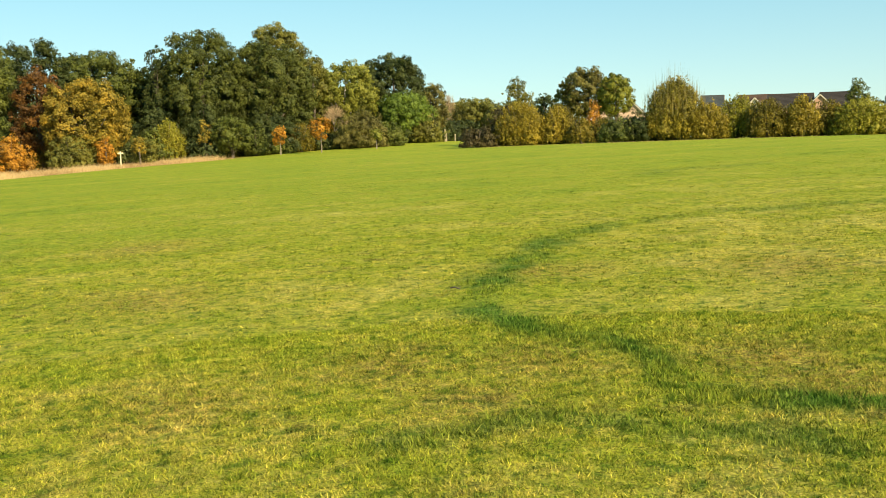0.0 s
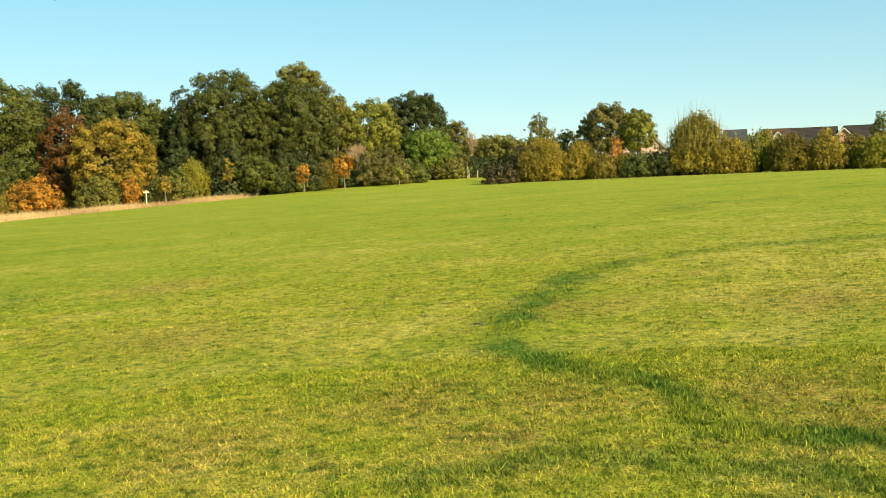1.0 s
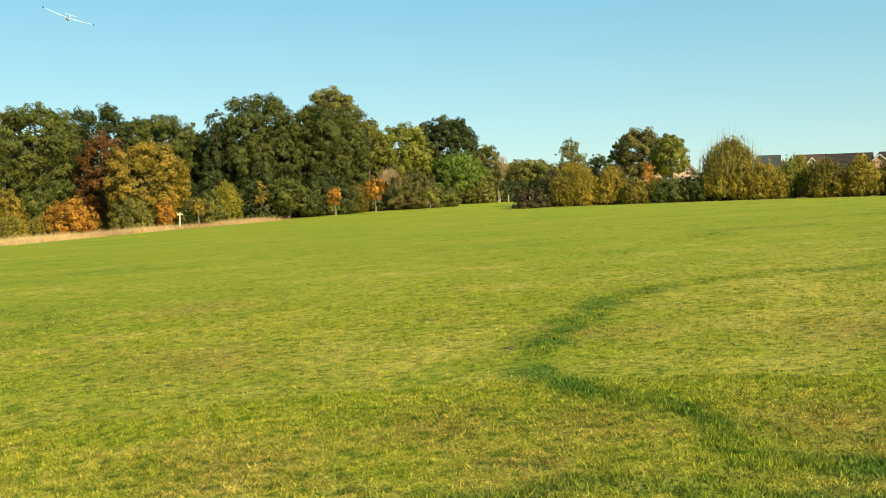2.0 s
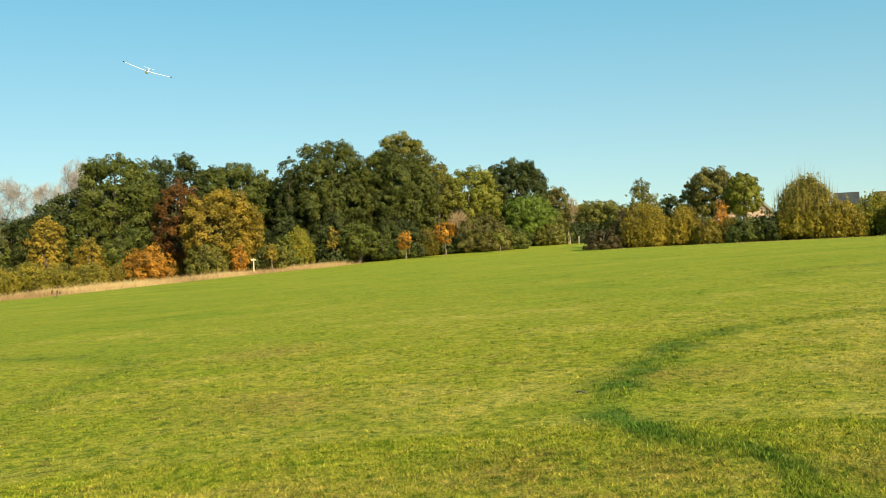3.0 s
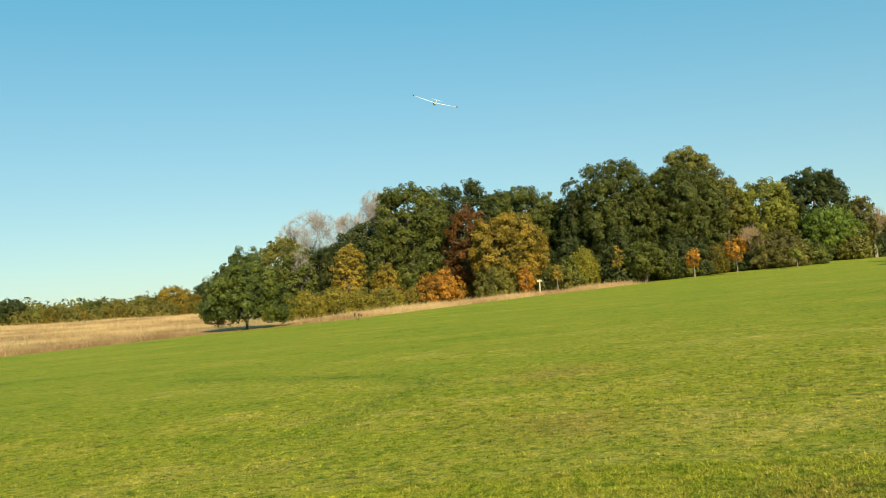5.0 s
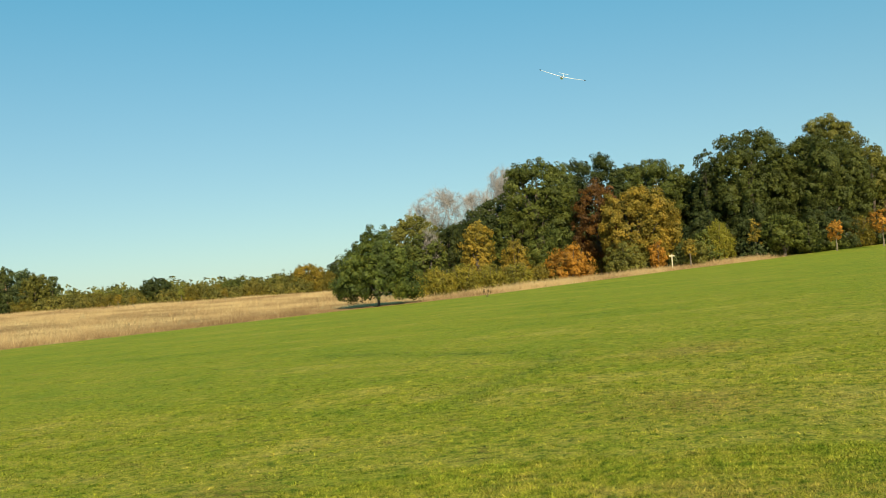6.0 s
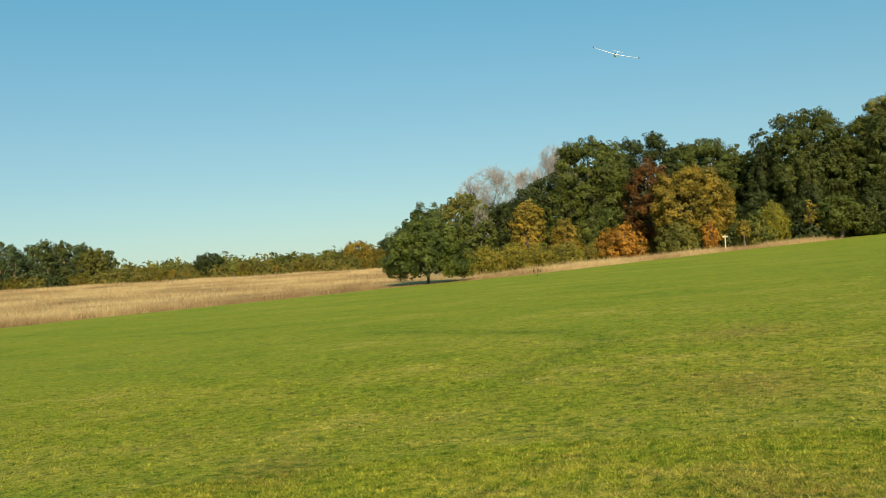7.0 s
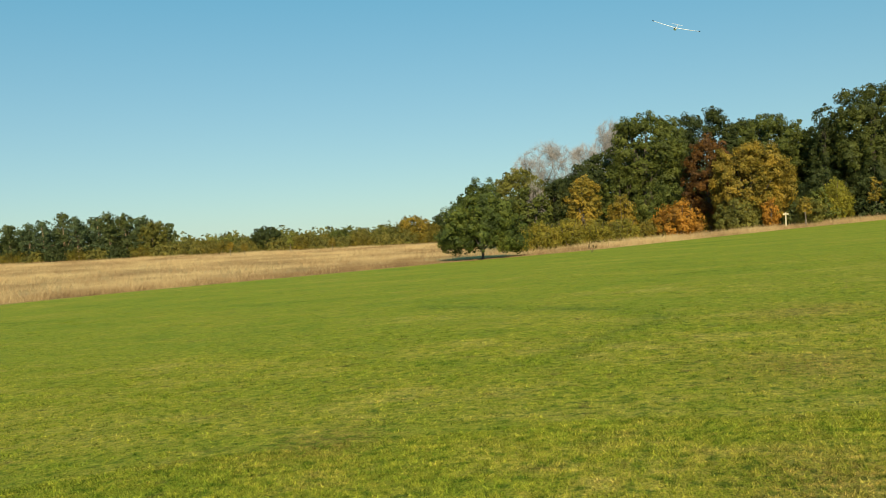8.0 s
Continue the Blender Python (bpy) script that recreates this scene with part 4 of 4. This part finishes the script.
# lone oak on the edge of the dry field
def field_oak(x, y, h, w):
    """A low, wide dome of foliage that hangs almost to the grass, on a short trunk."""
    rng = np.random.default_rng(41)
    ob = thing("tree", x, y, "lone field oak with a dense green dome and short trunk", "tree")
    lobes = [(0, 0, h * 0.52, w * 0.31, h * 0.22), (0, 0, h * 0.70, w * 0.22, h * 0.2)]
    for i in range(96):
        u = (i + 0.5) / 96
        z = h * (0.19 + 0.75 * u ** 1.2)
        rise = (z / h - 0.10) / 0.90
        rx = w * rng.uniform(0.055, 0.105)
        rad = max(0.0, w / 2 * (1 - rise ** 2.2) ** 0.7 * rng.uniform(0.84, 1.05) - rx)
        a = i * 2.39996 + rng.uniform(-0.4, 0.4)
        lobes.append((rad * math.cos(a), rad * math.sin(a), z, rx, rx * rng.uniform(0.7, 1.15)))
    for i in range(44):
        # ragged leading shoots round the top
        a, rad = i * 2.4, w * 0.40 * math.sqrt((i + 0.5) / 44)
        z = h * (1.04 - 0.75 * (rad / (w * 0.5)) ** 1.6) * rng.uniform(0.93, 1.04)
        lobes.append((rad * math.cos(a), rad * math.sin(a), z - 0.15, 0.15, 0.40))
    part("trunk", tube("trunk", [(0, 0, -0.2), (0.03, 0, h * 0.12), (-0.05, 0.05, h * 0.45), (0.05, 0, h * 0.85)], (0.17, 0.13, 0.10, 0.03), GREY_BARK, 9), ob)
    add_limbs(ob, lobes, h, 0.13, 0.16, rng, GREY_BARK, 7)
    v, f = leaf_cloud(lobes, 0.115, rng, 2.0, ragged=0.2, clump=0.27)
    part("crown", raw_mesh("crown", v, f, LEAVES["field_oak"]), ob)
    return ob


field_oak(-20.9, 71.7, 5.4, 6.8)

# planted saplings
sapling(18.0, 109.5, 3.2, 1.6, "orange", "staked sapling with orange autumn leaves")
sapling(22.2, 107.7, 3.9, 2.7, "orange", "larger staked sapling with sparse orange leaves")
sapling(10.1, 111.0, 4.0, 1.6, "amber", "brown-orange young tree at the wood's edge")
sapling(28.6, 108.3, 2.3, 1.3, "light", "small green sapling in a clearing")
for sx_, sy_, sh_, sp_ in ((-95.9, 161.7, 2.6, "yellow"), (-94.0, 163.5, 2.2, "amber"), (-86.2, 167.1, 2.8, "light"), (-79.2, 170.5, 2.3, "amber")):
    sapling(sx_, sy_, sh_, 1.3, sp_, "thin staked sapling standing in the dry field")
sapling(2.9, 101.5, 2.9, 1.5, "amber", "orange-brown young tree beside the signpost")

# pines across the field
PINES = [(-159.8, 165.5, 7.4), (-157.0, 168.2, 7.2), (-154.3, 170.6, 7.6), (-151.8, 173.5, 8.1), (-149.2, 175, 8.4), (-146.5, 178.3, 9.7), (-143.9, 179.5, 9.8), (-141.1, 182.6, 9.2),
         (-138.8, 183.4, 9.8), (-136.1, 186, 10.6), (-133.5, 187.3, 9.1)]
for px_, py_, ph_ in PINES:
    pine(px_, py_, ph_ + 0.7, 7.0, "dark green pine with ragged layers of needles", ("pine", "oldpine")[int(px_) % 2], 0.22)
    pine(px_ - 1.6, py_ + 6.5, ph_ - 0.6, 7.4, "dark green pine standing in the second row", bare=0.16)
broadleaf(-131.0, 188.0, 8.0, 6.0, "olive", "olive green round tree beside the pines", leaf=0.22)
pine(-128.6, 190.5, 7.6, 4.6, "slim dark pine at the end of the row")
for i in range(13):
    fx_ = -159 + i * 3.6
    shrub(fx_, 163 + i * 2.35, 2.3 + 0.5 * math.sin(i * 2.1), 4.6, ("farhedge", "dark", "brown")[i % 3], "low brownish green hedge bush below the pines", leaf=0.22)

# far hedge line
FAR = [(-123.5, 188, 2.9), (-119.4, 190.7, 3.2), (-115.3, 193.2, 3.6), (-112.1, 195.1, 3.7), (-104.4, 199.3, 3.9), (-100.5, 201.3, 4.2), (-96.5, 203.3, 4.3),
       (-93, 204.9, 4.3), (-88.4, 206.9, 4.5), (-83.6, 208.9, 4.9), (-79.5, 210.5, 4.6), (-73.3, 212.7, 4.8), (-67, 214, 4.6), (-61, 214, 4.4)]
for i, (fx_, fy_, fh_) in enumerate(FAR):
    shrub(fx_, fy_, fh_ * min(1.0, 0.58 + 0.04 * i), 6.2, ("farhedge", "brown", "moss", "farhedge", "olive")[i % 5], "far hedge bush in dull green and brown autumn leaf", leaf=0.22, density=2.0)
    shrub(fx_ + 2.0, fy_ - 6, 1.7 + 0.3 * math.sin(i * 1.7), 5.6, ("farhedge", "farhedge", "brown")[i % 3], "low rusty green hedge bush along the dry field", leaf=0.22, density=2.0)
broadleaf(-107.8, 197.5, 5.5, 6.0, "dark", "round dark green tree in the far hedge", leaf=0.22, clear=0.05)
broadleaf(-77.5, 211.2, 6.5, 6.6, "yellow", "far tree with orange-yellow autumn crown", leaf=0.22, clear=0.05)
broadleaf(-72.0, 219.0, 7.2, 6.4, "dark", "far dark green tree behind the hedge", leaf=0.22, clear=0.05)
broadleaf(-65.0, 217.0, 6.6, 6.4, "olive", "far olive tree behind the hedge", leaf=0.22, clear=0.05)

# trees that close the wood behind the front row
for bx_, by_, bh_, bw_, bp_ in ((-24, 128, 8.5, 7, "dark"), (-15, 130, 10, 8, "moss"), (-3, 138, 11, 9, "dark"), (6, 134, 11, 8, "dark"), (14, 137, 12, 10, "moss"),
                                (24, 139, 10, 9, "dark"), (33, 145, 9, 9, "olive"), (45, 152, 7.5, 9, "dark"), (60, 166, 7, 10, "olive"), (68, 160, 6, 9, "dark")):
    broadleaf(bx_, by_, bh_, bw_, bp_, "green tree in the depth of the wood", clear=0.05, leaf=0.6, density=1.8, limbs=3)
for i in range(26):
    ux_ = -25 + i * 2.7
    uy_ = 108 + 0.42 * max(0, ux_) + (5 if ux_ < 4 else 2) + 2.0 * math.sin(i * 2.3)
    shrub(ux_, uy_, 2.6 + 0.9 * math.sin(i * 1.9), 3.8, ("dark", "moss", "brown", "dark", "olive")[i % 5], "dark understorey bush along the wood's edge", leaf=0.27, density=1.7)
for i in range(12):
    ux_ = 39 + i * 2.9
    shrub(ux_, 100.5 - 0.78 * (ux_ - 34), 2.5 + 0.5 * math.sin(i * 2.9), 3.8, ("brown", "dark", "moss")[i % 3], "low dense bush filling the bush row", leaf=0.27, density=1.8)


# far wood line closing the field
def far_wood():
    rng = np.random.default_rng(77)
    lobes = []
    for i in range(150):
        a = radians(-52 + i * 0.42)
        d = 420 + 25 * math.sin(i * 0.37)
        hh = 4.6 + 0.9 * math.sin(i * 0.9) + rng.uniform(0, 0.8)
        x, y = d * math.sin(a), d * math.cos(a)
        lobes.append((x, y, float(ground_z(x, y)) + hh * 0.5, 3.4, hh * 0.5))
    pos = np.array(lobes)
    z0 = pos[:, 2].min() - 6
    v, f = leaf_cloud([(p[0], p[1], p[2] - z0, p[3], p[4]) for p in pos], 1.1, rng, 1.2, clump=1.3)
    v[:, 2] += z0
    tagged(new("far_wood", raw_mesh("far_wood", v, f, LEAVES["olive"])), "distant line of dull green woodland", "woodland", kind="stuff")


far_wood()


# ---- signpost ----
def box_data(bm, size, centre, turn=None):
    m = Matrix.Translation(centre) @ (turn or Matrix.Identity(4)) @ Matrix.Diagonal((*size, 1))
    bmesh.ops.create_cube(bm, size=1, matrix=m)


def bm_mesh(name, build, mat, bevel=0.0):
    bm = bmesh.new()
    build(bm)
    if bevel:
        bmesh.ops.bevel(bm, geom=bm.edges[:], offset=bevel, segments=2, affect='EDGES')
    me = bpy.data.meshes.new(name)
    bm.to_mesh(me)
    bm.free()
    me.materials.append(mat)
    return me


def signpost(x, y):
    ob = thing("signpost", x, y, "pale timber waymark post with a short cross board", "signpost")
    part("post", bm_mesh("post", lambda b: box_data(b, (0.115, 0.115, 1.75), (0, 0, 0.675)), PALE_WOOD, 0.015), ob)
    part("board", bm_mesh("board", lambda b: box_data(b, (0.52, 0.04, 0.14), (0, -0.08, 1.42)), PALE_WOOD, 0.01), ob)
    part("cap", bm_mesh("cap", lambda b: box_data(b, (0.15, 0.15, 0.05), (0, 0, 1.577)), PALE_WOOD, 0.01), ob)


signpost(1.1, 99.0)


# ---- houses ----
def house(x, y, turn, length, depth, eave, ridge, wall_mat, roof_mat, label, chimney=True):
    """A house whose ridge runs along its own x, gables at both ends."""
    ob = thing("house", x, y, label, "house", "houses behind the bush row")
    ob.rotation_euler = (0, 0, radians(turn))
    hl, hd = length / 2, depth / 2

    def walls(b):
        p = [b.verts.new(c) for c in ((-hl, -hd, -1), (-hl, hd, -1), (-hl, hd, eave), (-hl, 0, ridge), (-hl, -hd, eave))]
        q = [b.verts.new((-v.co.x, v.co.y, v.co.z)) for v in p]
        b.faces.new(p[::-1])
        b.faces.new(q)
        for i in range(5):
            b.faces.new((p[i], p[(i + 1) % 5], q[(i + 1) % 5], q[i]))
        bmesh.ops.recalc_face_normals(b, faces=b.faces[:])
    part("wall", bm_mesh("wall", walls, wall_mat), ob)
    slope = math.atan2(ridge - eave, hd)
    run = math.hypot(ridge - eave, hd) + 0.35
    for s in (-1, 1):
        t = Matrix.Rotation(-s * slope, 4, 'X')
        c = Vector((0, s * run / 2 * math.cos(slope), ridge + 0.1 - run / 2 * math.sin(slope)))
        slab = part("roof", bm_mesh("roof", lambda b: box_data(b, (length + 0.5, run, 0.12), c, t), roof_mat), ob)
        # courses of tiles as low steps on the slope
        rows = int(run / 0.34)
        def courses(b):
            for i in range(rows):
                d = (i + 0.5) * run / rows
                cc = Vector((0, s * d * math.cos(slope), ridge + 0.1 - d * math.sin(slope))) + Vector((0, s * math.sin(slope), math.cos(slope))) * 0.075
                box_data(b, (length + 0.5, run / rows * 0.92, 0.03), cc, t @ Matrix.Rotation(s * 0.05, 4, 'X'))
        part("roof_cladding", bm_mesh("roof_cladding", courses, roof_mat), slab)
        for e in (-1, 1):
            cb = Vector((e * (hl + 0.28), c.y, c.z - 0.06))
            part("bargeboard", bm_mesh("bargeboard", lambda b: box_data(b, (0.05, run, 0.15), cb, t), CREAM_PAINT), ob)
    part("ridge_tiles", bm_mesh("ridge_tiles", lambda b: box_data(b, (length + 0.5, 0.26, 0.16), (0, 0, ridge + 0.16)), roof_mat, 0.04), ob)
    for e in (-1, 1):
        for zz in (eave - 1.3, eave - 3.7):
            if zz < 0.5:
                continue
            for yy in (-hd * 0.45, hd * 0.45):
                w = part("window", bm_mesh("window", lambda b: box_data(b, (0.06, 1.1, 1.2), (e * (hl + 0.02), yy, zz)), WHITE_PAINT), ob)
                part("pane", bm_mesh("pane", lambda b: box_data(b, (0.03, 0.95, 1.05), (e * (hl + 0.05), yy, zz)), GLASS), w)
        for xx in (-hl * 0.5, hl * 0.5):
            w = part("window", bm_mesh("window", lambda b: box_data(b, (1.3, 0.06, 1.2), (xx, e * (hd + 0.02), eave - 1.2)), WHITE_PAINT), ob)
            part("pane", bm_mesh("pane", lambda b: box_data(b, (1.14, 0.03, 1.04), (xx, e * (hd + 0.05), eave - 1.2)), GLASS), w)
    if chimney:
        st = part("chimney", bm_mesh("chimney", lambda b: box_data(b, (0.6, 0.5, 1.3), (-hl * 0.6, 0, ridge + 0.45)), BRICK, 0.02), ob)
        part("chimney_pot", tube("chimney_pot", [(-hl * 0.6, 0, ridge + 1.08), (-hl * 0.6, 0, ridge + 1.35)], (0.12, 0.1), TILE_BROWN, 8), st)
    return ob


house(81.5, 156.0, 62, 9.0, 4.6, 4.2, 6.3, PINK, TILE_BROWN, "pink brick house with a steep brown tiled gable", False)
house(84.2, 149.5, 58, 9.0, 4.4, 4.2, 6.3, PINK, TILE_BROWN, "pale pink brick house with white gable boards", False)
house(92.3, 138.0, -35, 3.2, 6.0, 4.7, 6.5, RENDER, SLATE, "cream house with a grey slate roof", False)
house(96.5, 133.0, -36, 4.2, 6.0, 4.3, 6.3, RENDER, TILE_BROWN, "cream house with a brown tiled roof", False)
house(94.9, 130.6, 54, 4.0, 3.4, 4.0, 5.8, RENDER, TILE_BROWN, "cream gabled wing of a tiled house", False)
house(98.3, 126.5, -37, 6.2, 6.0, 4.1, 6.1, BRICK, TILE_DARK, "red brick house with a long dark tiled roof", False)
house(100.3, 122.5, 53, 5.0, 3.6, 4.1, 5.8, BRICK, TILE_DARK, "red brick gabled wing with white gable boards", False)
house(106.3, 125.8, -39, 4.6, 6.0, 4.4, 6.3, BRICK, TILE_DARK, "brick house with a dark brown tiled roof", False)
house(117.0, 123.0, -40, 5.5, 6.0, 3.8, 5.6, BRICK, TILE_BROWN, "brick house with a reddish brown tiled roof", False)


# ---- model glider ----
def glider(x, y, z):
    """A white T-tailed model glider of two metres' span in a shallow banked glide; its nose points along its own -y."""
    ob = new("model_glider")
    tagged(ob, "white foam model glider with T-tail and dark wing tips", "model glider")
    ob.matrix_world = pose(x, y, z, 6, 18.5, 4)
    prof = [(-0.52, 0.008), (-0.49, 0.035), (-0.40, 0.055), (-0.25, 0.064), (-0.08, 0.058), (0.1, 0.036), (0.35, 0.022), (0.62, 0.016)]
    part("fuselage", tube("fuselage", [(0, a, -0.01 + 0.03 * max(0, a)) for a, r in prof], [r for a, r in prof], FOAM, 12), ob)
    part("canopy", tube("canopy", [(0, -0.42, 0.03), (0, -0.34, 0.045), (0, -0.22, 0.05), (0, -0.13, 0.035)], (0.012, 0.034, 0.036, 0.01), BLACK, 10), ob)

    def wing_data(span, root, tip, thick, dihedral, sweep=0.0):
        v, f, k = [], [], 9
        for i in range(k):
            u = i / (k - 1)
            c = root + (tip - root) * u ** 1.5
            for px2, pz2 in ((0, 0), (0.12, 0.6), (0.35, 1), (0.7, 0.5), (1, 0), (0.6, -0.25), (0.2, -0.4)):
                v.append((span * u, sweep * u + (px2 - 0.35) * c, pz2 * thick * c / root + dihedral * u * (0.55 + 0.45 * u)))
        for i in range(k - 1):
            for j in range(7):
                t = (j + 1) % 7
                f.append((i * 7 + j, i * 7 + t, (i + 1) * 7 + t, (i + 1) * 7 + j))
        return np.array(v), np.array(f)
    for s in (1, -1):
        v, f = wing_data(0.98, 0.19, 0.11, 0.022, 0.075)
        v[:, 0] *= s
        v[:, 1] -= 0.08
        v[:, 2] += 0.045
        w = part("wing", raw_mesh("wing", v, f, FOAM, smooth=True), ob)
        t = [(s * 0.975, -0.08, 0.121), (s * 1.03, -0.075, 0.135), (s * 1.05, -0.06, 0.15)]
        part("wing_tip", tube("wing_tip", t, (0.024, 0.016, 0.005), BLACK, 8), w)
        v, f = wing_data(0.24, 0.11, 0.08, 0.012, 0.0)
        v[:, 0] *= s
        v[:, 1] += 0.60
        v[:, 2] += 0.24
        part("tailplane", raw_mesh("tailplane", v, f, FOAM, smooth=True), ob)
    part("fin", bm_mesh("fin", lambda b: box_data(b, (0.016, 0.11, 0.24), (0, 0.60, 0.12)), FOAM, 0.005), ob)
    part("spinner", tube("spinner", [(0, -0.52, -0.01), (0, -0.56, -0.01)], (0.026, 0.004), BLACK, 8), ob)
    return ob


glider(-3.7, 43.8, 9.73)


# ---- a stick in the grass ----
def stick(x, y, turn):
    ob = thing("stick", x, y, "short dark fallen stick lying in the grass", "stick")
    ob.location.z += 0.03
    ob.rotation_euler = (0, 0, radians(turn))
    part("shaft", tube("shaft", [(-0.07, 0, 0.0), (-0.02, 0.008, 0.012), (0.03, -0.004, 0.01), (0.07, 0.004, 0.0)], (0.008, 0.009, 0.008, 0.005), BARK, 7), ob)
    part("side_twig", tube("side_twig", [(0.02, 0, 0.01), (0.04, 0.02, 0.018), (0.05, 0.04, 0.02)], (0.005, 0.004, 0.002), BARK, 5), ob)


stick(3.3, 9.5, -65)


# ---- posts at the end of the clearing ----
def fence_post(x, y, h):
    ob = thing("fence_post", x, y, "short weathered timber post at the clearing's end", "post", "posts at the clearing's end")
    part("shaft", bm_mesh("shaft", lambda b: box_data(b, (0.16, 0.16, h + 0.2), (0, 0, h / 2 - 0.1)), STAKE_WOOD, 0.015), ob)
    part("cap", bm_mesh("cap", lambda b: box_data(b, (0.18, 0.18, 0.06), (0, 0, h + 0.03)), PALE_WOOD, 0.01), ob)


fence_post(40.3, 128.8, 1.3)
fence_post(43.4, 127.8, 1.6)
fence_post(43.6, 127.8, 1.0)
fence_post(44.7, 127.4, 0.9)


# ---- single plants in and beside the turf ----
def dock_plant(x, y):
    """A withered dock: a few brown stems with clustered seed heads."""
    rng = np.random.default_rng(63)
    ob = thing("dock_plant", x, y, "withered brown dock plant at the edge of the turf", "weed")
    for i in range(5):
        a = i * 1.3
        q = (0.25 * math.cos(a), 0.25 * math.sin(a), 0.34 + 0.06 * (i % 3))
        stem = part("stem", tube("stem", [(0.03 * math.cos(a), 0.03 * math.sin(a), -0.03), (q[0] * 0.4, q[1] * 0.4, 0.18), q], (0.012, 0.010, 0.006), BARK, 5), ob)
        v, f = leaf_cloud([(q[0], q[1], q[2], 0.05, 0.10)], 0.04, rng, 1.6, clump=0.06)
        part("seed_head", raw_mesh("seed_head", v, f, LEAVES["bramble"]), stem)
    return ob


def grass_stalks(x, y):
    """Two or three thin stalks that the mower left standing."""
    ob = thing("grass_stalks", x, y, "few thin uncut grass stalks in the mown turf", "grass stalks")
    for i in range(3):
        a, h = i * 2.4, 0.15 + 0.035 * i
        part("stalk", tube("stalk", [(0.02 * math.cos(a), 0.02 * math.sin(a), -0.02), (0.03 * math.cos(a), 0.03 * math.sin(a), h * 0.5), (0.06 * math.cos(a), 0.06 * math.sin(a), h)],
                           (0.0025, 0.002, 0.001), OLIVE_BARK, 5), ob)
    return ob


dock_plant(-12.0, 68.3)
grass_stalks(1.35, 21.6)
